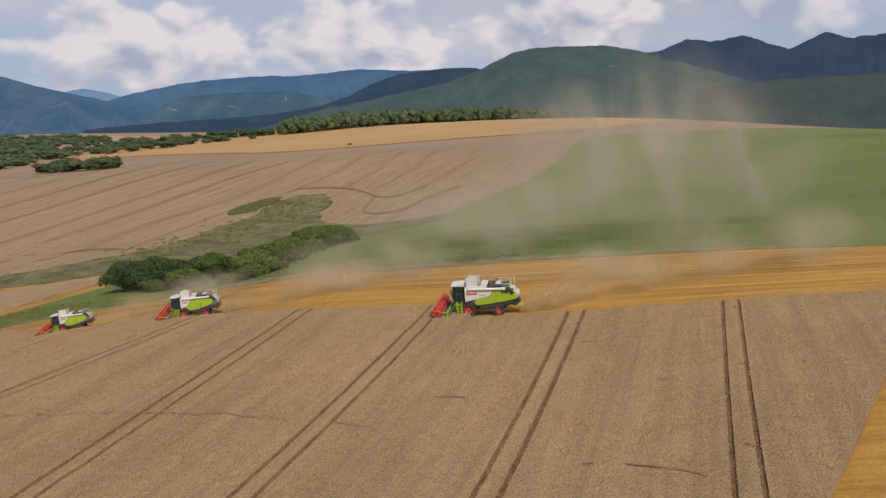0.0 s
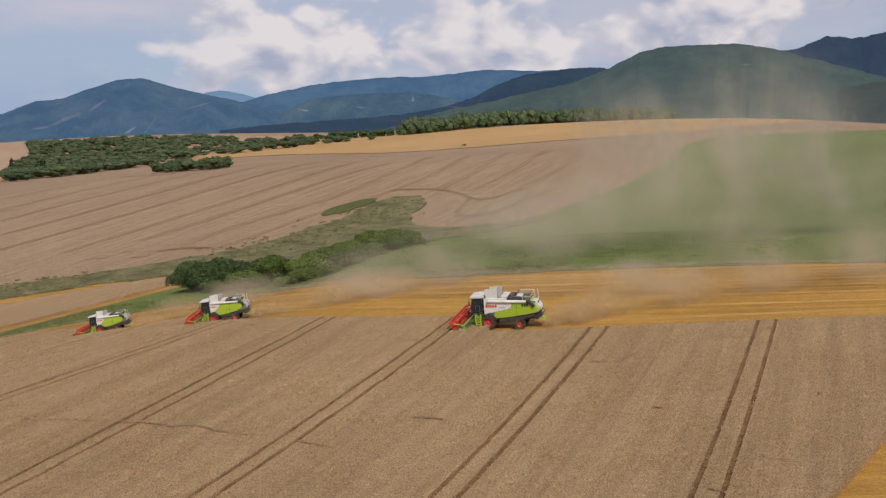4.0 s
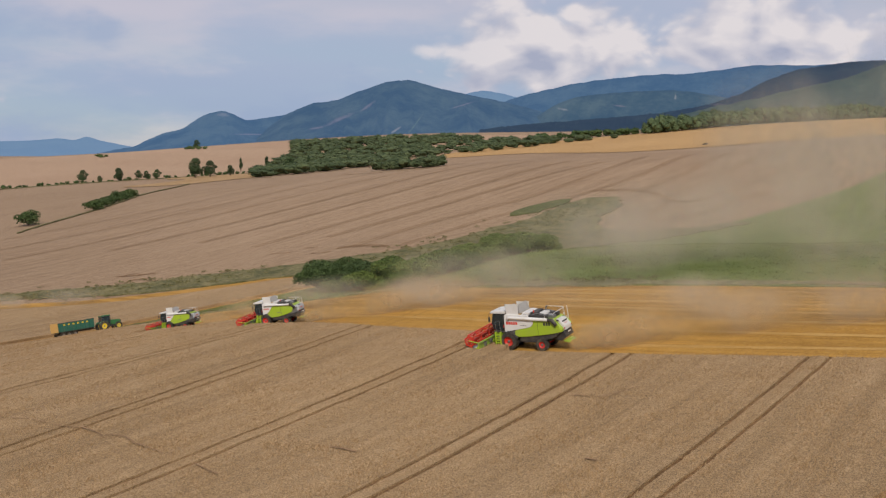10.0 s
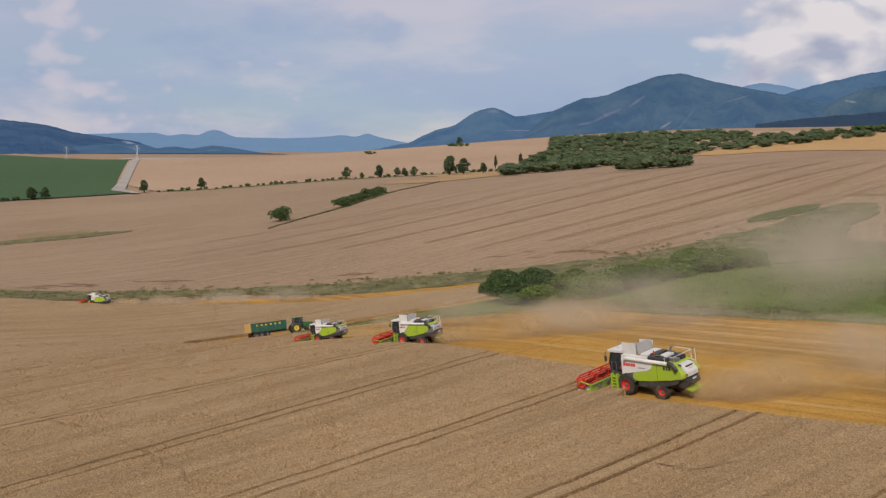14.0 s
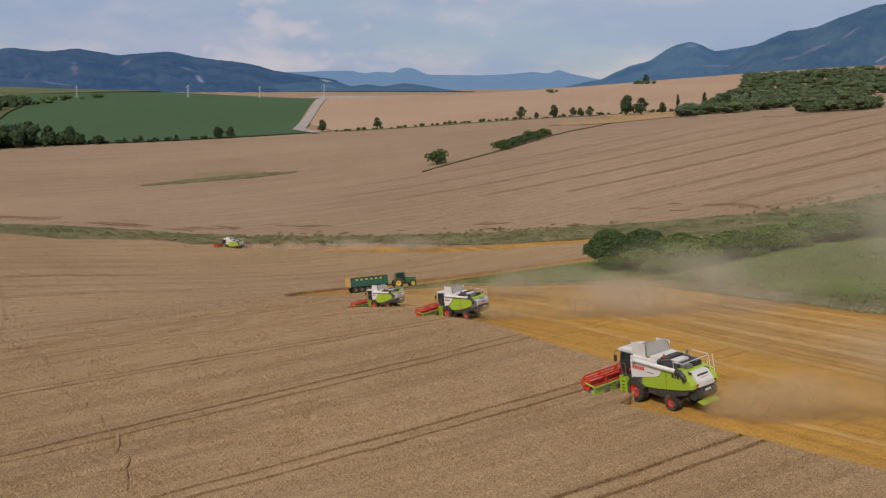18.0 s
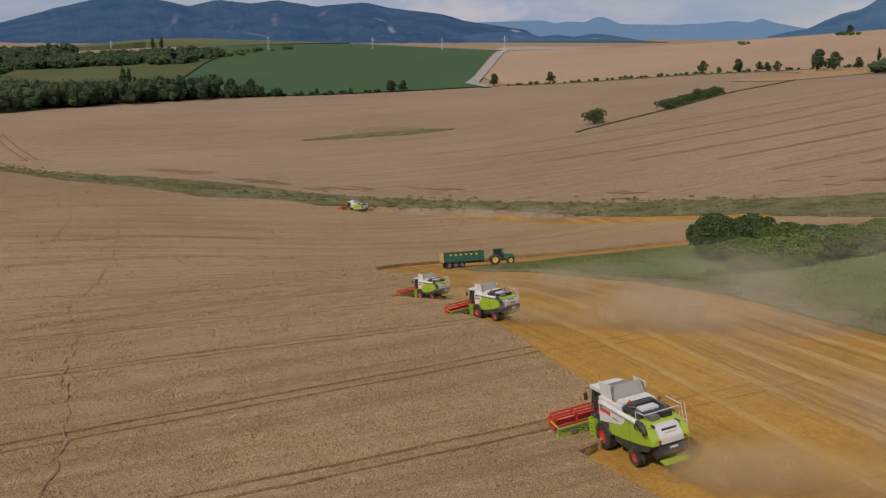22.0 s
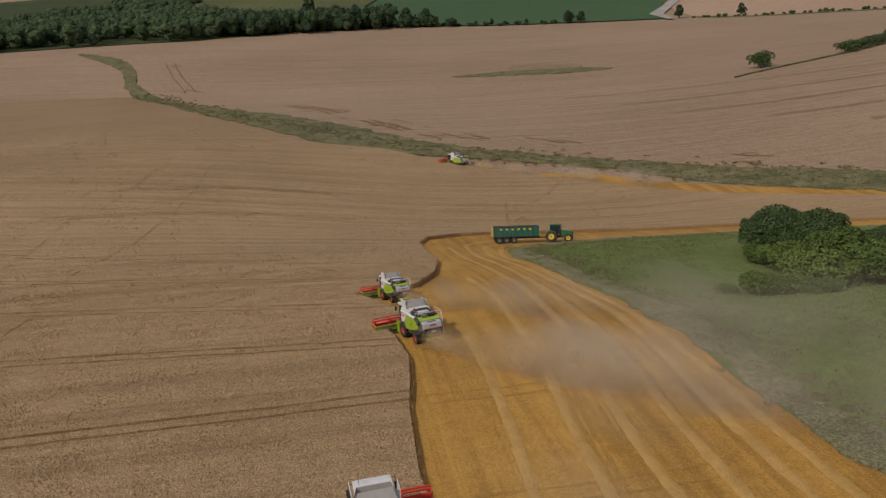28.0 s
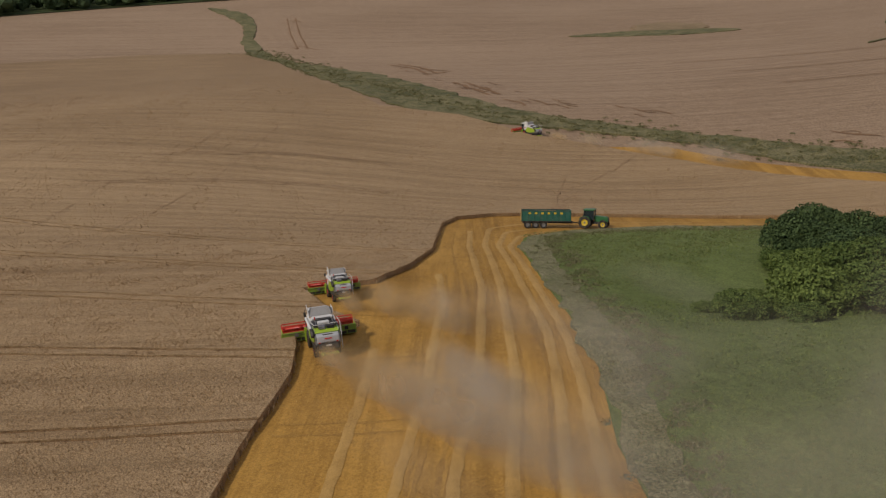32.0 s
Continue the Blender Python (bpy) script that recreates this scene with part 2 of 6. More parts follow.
for distance, spread, heights in RINGS:
    for k, h in enumerate(heights):
        a = radians(-35 + (150 * k / (len(heights) - 1) if len(heights) > 1 else 0))
        swells.append((CENTRE[0] - distance * math.sin(a), CENTRE[1] + distance * math.cos(a), spread, h))
swells.append((-42.0, 172.0, 11.0, -3.2))  # the hollow that the bushes stand in
swells.append((-1290.0, 960.0, 190.0, -15.0))  # the far fields dip towards the open valley
swells.append((-1080.0, 1170.0, 150.0, -7.0))
swells.append((-1610.0, 1210.0, 190.0, -12.0))
swells.append((-1520.0, 780.0, 150.0, 4.0))
swells.append((-620.0, 1440.0, 170.0, 6.5))
swells = np.array(swells)


def height(x, y):
    """Height of the soil, of numbers or arrays."""
    x, y = np.asarray(x, float), np.asarray(y, float)
    d2 = (x[..., None] - swells[:, 0]) ** 2 + (y[..., None] - swells[:, 1]) ** 2
    return BASE + (np.exp(-d2 / (2 * swells[:, 2] ** 2)) * swells[:, 3]).sum(-1)


def mesh_object(name, verts, faces, mat, parent=None, smooth=False):
    me = bpy.data.meshes.new(name)
    me.from_pydata(verts if isinstance(verts, list) else verts.tolist(), [], faces if isinstance(faces, list) else faces.tolist())
    me.materials.append(mat)
    if smooth:
        me.shade_smooth()
    ob = new(name, me)
    if parent:
        ob.parent = parent
    return ob


def make_ground():
    radii = [0.0] + [6.0 * 1.038 ** k for k in range(181)]
    radii = [r for r in radii if r < 4950] + [4950.0]
    n = 300
    a = np.linspace(0, 2 * math.pi, n, endpoint=False)
    r = np.array(radii[1:])
    x = (CENTRE[0] + r[:, None] * np.cos(a)).ravel()
    y = (CENTRE[1] + r[:, None] * np.sin(a)).ravel()
    far = np.clip((np.hypot(x - CENTRE[0], y - CENTRE[1]) - 2200) / 1500, 0, 1)
    z = height(x, y) * (1 - far) + 26 * far
    v = [(CENTRE[0], CENTRE[1], float(height(*CENTRE)))] + np.stack([x, y, z], 1).tolist()
    f = [(0, 1 + k, 1 + (k + 1) % n) for k in range(n)]
    for i in range(len(r) - 1):
        o = 1 + i * n
        f += [(o + k, o + n + k, o + n + (k + 1) % n, o + (k + 1) % n) for k in range(n)]
    ob = mesh_object("ground", v, f, FARWHEAT, smooth=True)
    return tagged(ob, "rolling ground of ripe tan wheat fields", "ground", kind="structure")


make_ground()


def cuts(*spans):
    """Grid lines: (from, to, step), ..."""
    out = []
    for a, b, s in spans:
        out += list(np.arange(a, b, s))
    return out


def sheet(poly, xs, ys, lift, skirt=0.0, wave=0.0, extra=()):
    """A sheet over the land within the outline poly, cut along grid lines; extra: further cuts as (point, normal)."""
    bm = bmesh.new()
    bm.faces.new([bm.verts.new((x, y, 0)) for x, y in poly])
    bmesh.ops.triangulate(bm, faces=bm.faces[:])
    x0, x1 = min(p[0] for p in poly), max(p[0] for p in poly)
    y0, y1 = min(p[1] for p in poly), max(p[1] for p in poly)
    planes = [((x, 0, 0), (1, 0, 0)) for x in xs if x0 < x < x1] + [((0, y, 0), (0, 1, 0)) for y in ys if y0 < y < y1] + list(extra)
    for co, no in planes:
        bmesh.ops.bisect_plane(bm, geom=bm.verts[:] + bm.edges[:] + bm.faces[:], dist=0.0005, plane_co=co, plane_no=no)
    bm.verts.ensure_lookup_table()
    co = np.array([v.co[:2] for v in bm.verts])
    z = height(co[:, 0], co[:, 1]) + lift
    for v, h in zip(bm.verts, z):
        v.co.z = h
        if wave:
            v.co.z += wave * noise.noise((v.co.x * 0.9, v.co.y * 0.9, 0)) + wave * noise.noise((v.co.x * 0.23, v.co.y * 0.23, 3))
    for f in bm.faces:
        if f.normal.z < 0:
            f.normal_flip()
    if skirt:
        edges = [e for e in bm.edges if e.is_boundary]
        made = bmesh.ops.extrude_edge_only(bm, edges=edges)
        for v in made["geom"]:
            if isinstance(v, bmesh.types.BMVert):
                v.co.z -= skirt
        bmesh.ops.recalc_face_normals(bm, faces=bm.faces[:])
    return bm


def finish(name, bm, mat, parent=None, smooth=False, label=""):
    me = bpy.data.meshes.new(name)
    bm.to_mesh(me)
    bm.free()
    me.materials.append(mat)
    if smooth:
        me.shade_smooth()
    ob = new(name, me)
    if parent is not None:
        ob.parent = parent
    if label:
        ob["label"] = label
    return ob


def part(name, bm, mat, parent, label="", smooth=False):
    return finish(name, bm, mat, parent, smooth, label)


# outlines of the fields, in metres on the plan
EDGE_NEAR = [(140, 97), (60, 106.0), (32, 109.6), (3.2, 112.0)]
EDGE_A = [(2.2, 119.2), (-4.7, 120.1), (-9.6, 121.2), (-15, 122.4), (-20.4, 124.0), (-26.4, 125.6), (-33, 126.1), (-37.4, 126.0)]
EDGE_B = [(-38.0, 131.8), (-43, 129.4), (-53.4, 126.9)]
EDGE_C = [(-55.0, 134.6), (-63, 139.4), (-76, 143.9), (-92, 147), (-104, 149.5), (-111, 153), (-114.5, 160), (-115, 169), (-110, 184), (-100, 203), (-86, 224), (-70, 250)]
EDGE_E = [(-104, 243.5), (-135, 222), (-154, 211), (-174, 197), (-186, 186)]
GULLY_LOW = [(-195, 180), (-211, 171), (-225, 151), (-295, 138), (-377, 123), (-416, 106)]
MEADOW_EDGE = [(140, 124), (60, 135), (43, 139.5), (27, 141.5), (9, 144), (-7, 145.3), (-22, 148.7), (-36, 150.5), (-54, 152.5), (-76, 155.5), (-88, 159), (-94, 165),
               (-97, 172), (-98, 182), (-94, 194), (-88, 204), (-70, 234), (-60, 248)]

wheat_outline = ([(51, 106.8)] + EDGE_NEAR[2:] + EDGE_A + EDGE_B + EDGE_C + EDGE_E + GULLY_LOW +
                 [(-430, 60), (-430, -60), (-130, -30), (-40, 15), (6, 28), (22, 55), (36.8, 80.5)])
TRAMLINES = [((31.6, 107.5), (18.0, 56.5)), ((16.0, 114.5), (2.6, 61.0)), ((-0.5, 119.5), (-12.2, 71.0)), ((-17.6, 122.0), (-27.0, 80.0)),
             ((-30.9, 125.6), (-44.6, 91.0)), ((-44.6, 129.5), (-66.7, 88.5)), ((-60.0, 133.0), (-90.0, 86.0)), ((-76, 137.5), (-112, 84))]


def make_wheat():
    """The standing crop, a sheet at ear height with upright cut faces; wheel tracks are sunk into it."""
    extra, tracks = [], []
    for i, (a, b) in enumerate(TRAMLINES):
        a, b = Vector(a), Vector(b)
        d = (b - a).normalized()
        no = Vector((d.y, -d.x))
        half = 0.19 if i == 0 else 0.24
        for side in (-0.87, 0.87):
            for w in (-half, half):
                extra.append(((*(a + no * (side + w)), 0), (no.x, no.y, 0)))
            tracks.append((a + no * side, d, no, half))
    bm = sheet(wheat_outline, cuts((-430, -200, 16), (-200, -100, 6), (-100, 60, 2)), cuts((-60, 40, 8), (40, 140, 2), (140, 260, 6)), 0.72, 0.0, 0.07, extra)
    sunk = []
    for f in bm.faces:
        c = f.calc_center_median().xy
        for p, d, no, half in tracks:
            if abs((c - p).dot(no)) < half and c.y > 30 and c.x > -150:
                along = (c - p).dot(d)
                if -25 < along < 110:
                    sunk.append(f)
                break
    edges = [e for e in bm.edges if e.is_boundary]
    made = bmesh.ops.extrude_face_region(bm, geom=sunk)
    low = {v for v in made["geom"] if isinstance(v, bmesh.types.BMVert)}
    for v in low:
        v.co.z -= 0.14
    for f in made["geom"]:
        if isinstance(f, bmesh.types.BMFace):
            f.material_index = 1
    bmesh.ops.delete(bm, geom=[f for f in sunk if f.is_valid], context="FACES_ONLY")
    edges = [e for e in bm.edges if e.is_boundary]
    made = bmesh.ops.extrude_edge_only(bm, edges=edges)
    for v in made["geom"]:
        if isinstance(v, bmesh.types.BMVert):
            v.co.z -= 0.85
    bmesh.ops.recalc_face_normals(bm, faces=bm.faces[:])
    ob = finish("wheat_field", bm, WHEAT)
    ob.data.materials.append(TRACK)
    tagged(ob, "standing ripe tan wheat with sunken tractor tramlines", "wheat field", kind="structure")


make_wheat()


def ragged(poly, step, amp, seed=0.0):
    """The outline with rounded corners and an uneven, wandering edge."""
    for _ in range(2):
        poly = [(a[0] + (b[0] - a[0]) * u, a[1] + (b[1] - a[1]) * u) for a, b in zip(poly, poly[1:] + poly[:1]) for u in (0.25, 0.75)]
    out = []
    for a, b in zip(poly, poly[1:] + poly[:1]):
        d = math.hypot(b[0] - a[0], b[1] - a[1])
        n = max(1, int(d / step))
        for k in range(n):
            x, y = a[0] + (b[0] - a[0]) * k / n, a[1] + (b[1] - a[1]) * k / n
            o = amp * (noise.noise((x * 0.11, y * 0.11, seed)) + 0.7 * noise.noise((x * 0.4, y * 0.4, seed + 5)))
            out.append((x - (b[1] - a[1]) / (d + 1e-6) * o, y + (b[0] - a[0]) / (d + 1e-6) * o))
    return out


def field(name, poly, mat, lift, step, label, category="field", skirt=0.0, wave=0.0, rag=None):
    if rag:
        poly = ragged(poly, *rag)
    x0, x1 = min(p[0] for p in poly), max(p[0] for p in poly)
    y0, y1 = min(p[1] for p in poly), max(p[1] for p in poly)
    bm = sheet(poly, cuts((x0 + step, x1, step)), cuts((y0 + step, y1, step)), lift, skirt, wave)
    return tagged(finish(name, bm, mat, smooth=not skirt), label, category, kind="structure")


def shifted(points, dx, dy):
    return [(x + dx, y + dy) for x, y in points]


# stubble runs on a little below the standing crop
stubble_outline = (shifted(EDGE_NEAR, 0, -1.5) + shifted(EDGE_A, -0.5, -1.5) + shifted(EDGE_B, -0.5, -1.5) + shifted(EDGE_C[:5], -1, -1.5) + shifted(EDGE_C[5:], -2, 0) + [(-62, 262)]
                   + shifted(MEADOW_EDGE[::-1], 0.0, 0.6))
field("stubble_field", stubble_outline, STUBBLE, 0.10, 5, "golden cut wheat stubble with straw rows", "stubble")
field("near_stubble", [(21, 55.5), (35.8, 81), (51, 106.0), (140, 95), (140, 0), (10, 20)], STUBBLE, 0.10, 6, "golden cut wheat stubble at the field corner", "stubble")
field("swath_strip", EDGE_E + [(-184, 180)] + [(-178, 186), (-170, 212), (-148, 224), (-130, 236), (-102, 255)], STUBBLE, 0.10, 5, "freshly cut golden strip beside the ditch", "stubble")
field("meadow", MEADOW_EDGE + [(-45, 300), (-28, 318), (-3, 333), (14, 360), (34, 392), (52, 436), (102, 660), (204, 643), (420, 600), (420, 200)], MEADOW, 0.22, 8,
      "mown green meadow on a gentle slope", "meadow", 0.2, 0.05)
inner = []
for (x0, y0), (x1, y1) in zip(MEADOW_EDGE[1:15], MEADOW_EDGE[2:16]):
    d = math.hypot(x1 - x0, y1 - y0)
    inner.append(((x0 + x1) / 2 + (y1 - y0) / d * 3.0, (y0 + y1) / 2 - (x1 - x0) / d * 3.0))
field("rough_margin", MEADOW_EDGE[1:16] + inner[::-1], MARGIN, 0.30, 4, "strip of rough brown weeds beside the meadow", "weeds", 0.2, 0.08, (1.2, 1.1))
field("ditch_grass", [(-590, 78), (-576, 92), (-535, 111), (-432, 111), (-368, 134), (-325, 158), (-249, 176), (-214, 188), (-186, 218), (-142, 248), (-116, 263), (-94, 277),
                      (-78, 300), (-76, 317), (-66, 342), (-62, 369), (-53, 381), (-43, 382), (-42, 364), (-44, 334), (-29, 319), (-10, 328), (10, 340), (-20, 300), (-45, 270), (-62, 252), (-104, 251), (-138, 233),
                      (-164, 222), (-186, 206), (-203, 178), (-222, 154), (-295, 141), (-377, 126), (-419, 105), (-508, 106), (-566, 86)], ROUGHGRASS, 0.45, 7, "weedy green ditch running between the fields", "ditch grass", 0.4, 0.15, (2.5, 2.2))
field("grass_patch", [(-77, 345), (-74, 362), (-63, 378), (-60, 374), (-66, 356), (-72, 346)], OLIVE, 0.5, 5, "small green patch left in the wheat", "grass", 0.4, 0.0, (1.5, 1.2))
field("grass_lens", [(-413, 250), (-397, 282), (-385, 307), (-380, 332), (-396, 326), (-407, 306), (-414, 284)], ROUGHGRASS, 0.34, 8, "narrow green hollow in the wheat", "grass", 0.3, 0.1, (2, 2.0))
field("weedy_patch", [(-410, 288), (-402, 305), (-398, 322), (-414, 328), (-432, 318), (-440, 306), (-424, 290)], DRYGRASS, 0.28, 8, "brown weeds behind the green hollow", "weeds", 0.3, 0.1, (2, 7.0))
field("hill_stubble", [(-370, 935), (-272, 975), (-150, 860), (-78, 835), (-11, 826), (97, 782), (150, 830), (200, 880), (260, 1000), (200, 1250), (-23, 1270), (-174, 1180), (-293, 1140), (-377, 1047)],
      FARSTUBBLE, 0.35, 25, "golden stubble on the far hilltop", "stubble", 0.0, 0.0, (10, 3.0))
field("pale_field", [(-650, 535), (-800, 590), (-1068, 797), (-1000, 1050), (-820, 1260), (-560, 1330), (-330, 1290), (-395, 1060), (-420, 860), (-430, 765), (-486, 722), (-561, 660), (-612, 566)],
      PINKFIELD, 0.5, 25, "pale pinkish ripe field on the far slope")
field("green_crop_field", [(-650, 513), (-694, 523), (-1072, 801), (-1330, 990), (-1760, 1200), (-2060, 1010), (-1800, 720), (-1500, 640), (-1450, 470), (-1180, 440), (-930, 330), (-800, 300), (-725, 300), (-690, 380), (-676, 440)],
      BEETS, 0.8, 25, "wide dark green crop field", "field")
field("hill_pasture", [(-1445, 551), (-1530, 530), (-1665, 512), (-1660, 425), (-1690, 350), (-1760, 330), (-2080, 400), (-2150, 560), (-2000, 800), (-1560, 840), (-1450, 700)], HILLGRASS, 2.5, 40, "pale green pasture on a low hill", "field", 18.0, 0.0, (20, 6))
for v in bpy.data.objects["hill_pasture"].data.vertices:  # the pasture rises to a rounded top
    v.co.z += 12 * math.exp(-((v.co.x + 1760) ** 2 + (v.co.y - 540) ** 2) / (2 * 115 ** 2))
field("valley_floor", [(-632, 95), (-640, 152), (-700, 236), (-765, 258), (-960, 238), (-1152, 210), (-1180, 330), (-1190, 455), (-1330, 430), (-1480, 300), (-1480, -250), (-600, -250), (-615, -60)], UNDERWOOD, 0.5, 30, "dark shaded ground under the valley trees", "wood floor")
field("olive_field", [(-712, 300), (-716, 245), (-780, 228), (-950, 200), (-1150, 175), (-1251, 229), (-1193, 280), (-1190, 330), (-1195, 462), (-1100, 412), (-930, 338), (-800, 308)], OLIVE, 2.0, 25, "olive green hay field", "field")
field("country_road", [(-640, 514), (-688, 532), (-760, 585), (-1063, 811), (-1073, 806), (-764, 577), (-694, 522), (-640, 508)], GRAVEL, 1.15, 15, "pale gravel track climbing between fields", "road")
field("hedge_verge", [(-640, 536), (-612, 571), (-561, 664), (-486, 727), (-428, 769), (-424, 760), (-482, 716), (-554, 651), (-605, 561), (-634, 531)], ROUGHGRASS, 0.42, 12, "rough green verge under the hedge", "verge", 0.3, 0.0, (6, 2.0))
field("golden_strip", [(-446, 575), (-400, 562), (-366, 560), (-362, 640), (-372, 668), (-420, 735), (-436, 752), (-480, 712), (-500, 690), (-440, 655), (-432, 615)], GOLDEN, 0.3, 12, "golden riper corner of the wheat", "field", 0.0, 0.0, (8, 4.0))
BALK = [(-286, 332), (-292, 346), (-305, 399), (-322, 440), (-342, 478), (-357, 531), (-374, 566)]
field("grass_balk", shifted(BALK, -1.1, 0.3) + shifted(BALK[::-1], 1.1, -0.3), ROUGHGRASS, 0.5, 8, "narrow grassy balk between the bushes", "verge", 0.4, 0.0, (3, 0.9))
# haze over the far valley is put into this pale base colour
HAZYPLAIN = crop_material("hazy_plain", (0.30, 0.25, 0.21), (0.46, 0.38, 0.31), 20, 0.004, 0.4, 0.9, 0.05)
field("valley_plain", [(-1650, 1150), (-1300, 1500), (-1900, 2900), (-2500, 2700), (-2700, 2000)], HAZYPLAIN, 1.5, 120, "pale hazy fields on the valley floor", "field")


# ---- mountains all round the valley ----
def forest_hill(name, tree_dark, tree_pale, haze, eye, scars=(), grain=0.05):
    """Wooded mountainside far off; scars: bare places as (heading, rise, half width, half height, slant, colour) from
    eye, in degrees; haze: the air in front, painted as the slope's own glow.
    """
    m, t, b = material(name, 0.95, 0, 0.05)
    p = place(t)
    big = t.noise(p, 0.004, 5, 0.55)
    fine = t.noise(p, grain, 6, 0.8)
    # streaks down the slope paint lit spurs and shaded ravines into the colour
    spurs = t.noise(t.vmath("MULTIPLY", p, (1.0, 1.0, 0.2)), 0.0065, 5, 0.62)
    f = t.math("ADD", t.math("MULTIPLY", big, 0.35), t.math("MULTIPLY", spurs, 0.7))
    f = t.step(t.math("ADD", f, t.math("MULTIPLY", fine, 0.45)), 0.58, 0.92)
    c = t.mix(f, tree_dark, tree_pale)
    if scars:
        rel = t.add("ShaderNodeSeparateXYZ", i_0=t.vmath("SUBTRACT", p, (eye[0], eye[1], 22.0)))
        x, y, z = rel.outputs
        turn = t.math("MULTIPLY", t.math("ARCTAN2", t.math("MULTIPLY", x, -1.0), y), 57.2958)
        flat = t.math("SQRT", t.math("ADD", t.math("MULTIPLY", x, x), t.math("MULTIPLY", y, y)))
        rise = t.math("MULTIPLY", t.math("ARCTAN2", z, flat), 57.2958)
        rag = t.math("MULTIPLY", t.noise(p, 0.013, 6, 0.72), 2.4)
        for h, e, rh, re, slant, bare in scars:
            u = t.math("SUBTRACT", turn, h)
            v = t.math("DIVIDE", t.math("SUBTRACT", t.math("SUBTRACT", rise, e), t.math("MULTIPLY", u, slant)), re)
            u = t.math("DIVIDE", u, rh)
            d = t.math("SQRT", t.math("ADD", t.math("MULTIPLY", u, u), t.math("MULTIPLY", v, v)))
            c = t.mix(t.math("MULTIPLY", t.step(t.math("ADD", d, rag), 2.25, 1.25), 0.7), c, bare)
    link(t, c, b, "Base Color")
    # bluish emission paints the distance haze onto the hillside
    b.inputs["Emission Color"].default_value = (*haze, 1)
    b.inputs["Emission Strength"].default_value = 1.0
    bump(t, b, fine, 22.0, 1.0)
    return m


def mountain_range(name, eye, distance, peaks, foot, depth, mat, label, rough=1.0, seed=0.0, trees=1.0):
    """A range seen from eye: ridge as (heading, rise in degrees); trees: how ragged the crest is."""
    peaks = sorted(peaks)
    at = np.array([p[0] for p in peaks])
    hs = np.arange(at[0], at[-1], 0.08)
    lift = np.array([p[1] for p in peaks])
    rise = np.interp(hs, at, lift)
    for _ in range(2):
        rise = np.convolve(np.pad(rise, 2, mode="edge"), np.ones(5) / 5, mode="valid")
    rise = rise + 0.009 * lift.max() * np.array([noise.fractal((h * 1.3, seed, 0), 1.0, 2.0, 4) for h in hs])
    rise = rise + trees * np.array([0.022 * noise.noise((h * 5.0, seed, 5.0)) + 0.018 * noise.noise((h * 13.0, seed, 9.0)) + 0.012 * noise.noise((h * 29.0, seed, 2.0)) for h in hs])
    rows = [k / 24 for k in range(24)] + [1.0, 1.06]
    verts, faces = [], []
    for i, s in enumerate(rows):
        for k, h in enumerate(hs):
            top = distance * math.tan(radians(rise[k]))
            d = distance - depth * (1 - s)
            a = radians(h)
            x, y = eye[0] - d * math.sin(a), eye[1] + d * math.cos(a)
            if s <= 1:
                z = foot + top * (s ** 1.25)
                # spurs run down from the crest, side valleys between them
                w = h + 0.9 * noise.noise((h * 0.35, s * 1.3, seed + 4))
                spur = abs(noise.noise((w * 0.62 + 3.1 * seed, s * 0.5, seed))) + 0.5 * abs(noise.noise((w * 1.5, s * 0.9, seed + 8))) + 0.25 * abs(noise.noise((w * 3.4, s * 2.0, seed + 3)))
                z -= top * 0.46 * rough * (0.75 - spur) * s * (1.0 - s) * 1.5
                z += top * 0.003 * noise.noise((h * 9, s * 7, seed)) * (s > 0.5)
            else:
                z = foot + top * 0.6
            verts.append((x, y, z + (22 - foot) * s))
    n = len(hs)
    for i in range(len(rows) - 1):
        faces += [(i * n + k, i * n + k + 1, (i + 1) * n + k + 1, (i + 1) * n + k) for k in range(n - 1)]
    return tagged(mesh_object(name, verts, faces, mat, smooth=True), label, "mountains", kind="structure")


PINK, PALE, WHITISH, LEA = (0.24, 0.165, 0.15), (0.34, 0.30, 0.24), (0.55, 0.53, 0.50), (0.13, 0.16, 0.075)
START, BEND, TURN = (6.0, 4.0), (40.0, 33.0), (50.0, 68.0)  # whence the ranges are seen best
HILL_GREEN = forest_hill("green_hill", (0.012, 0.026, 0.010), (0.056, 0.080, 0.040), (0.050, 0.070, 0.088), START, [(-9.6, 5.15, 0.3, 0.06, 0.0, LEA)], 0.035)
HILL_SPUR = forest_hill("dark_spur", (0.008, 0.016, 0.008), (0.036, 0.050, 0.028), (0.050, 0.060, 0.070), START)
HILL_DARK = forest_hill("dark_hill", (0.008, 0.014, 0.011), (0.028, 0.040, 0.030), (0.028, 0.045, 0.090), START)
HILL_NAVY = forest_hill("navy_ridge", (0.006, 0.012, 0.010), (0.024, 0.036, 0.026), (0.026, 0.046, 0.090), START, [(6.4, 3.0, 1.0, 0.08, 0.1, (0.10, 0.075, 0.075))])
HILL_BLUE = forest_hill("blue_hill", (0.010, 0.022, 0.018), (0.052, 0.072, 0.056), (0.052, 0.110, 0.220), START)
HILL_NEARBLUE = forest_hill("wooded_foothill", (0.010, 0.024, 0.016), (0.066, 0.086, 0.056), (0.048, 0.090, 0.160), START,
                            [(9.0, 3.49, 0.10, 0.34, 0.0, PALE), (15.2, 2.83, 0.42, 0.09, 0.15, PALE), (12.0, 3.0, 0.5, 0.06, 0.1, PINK)])
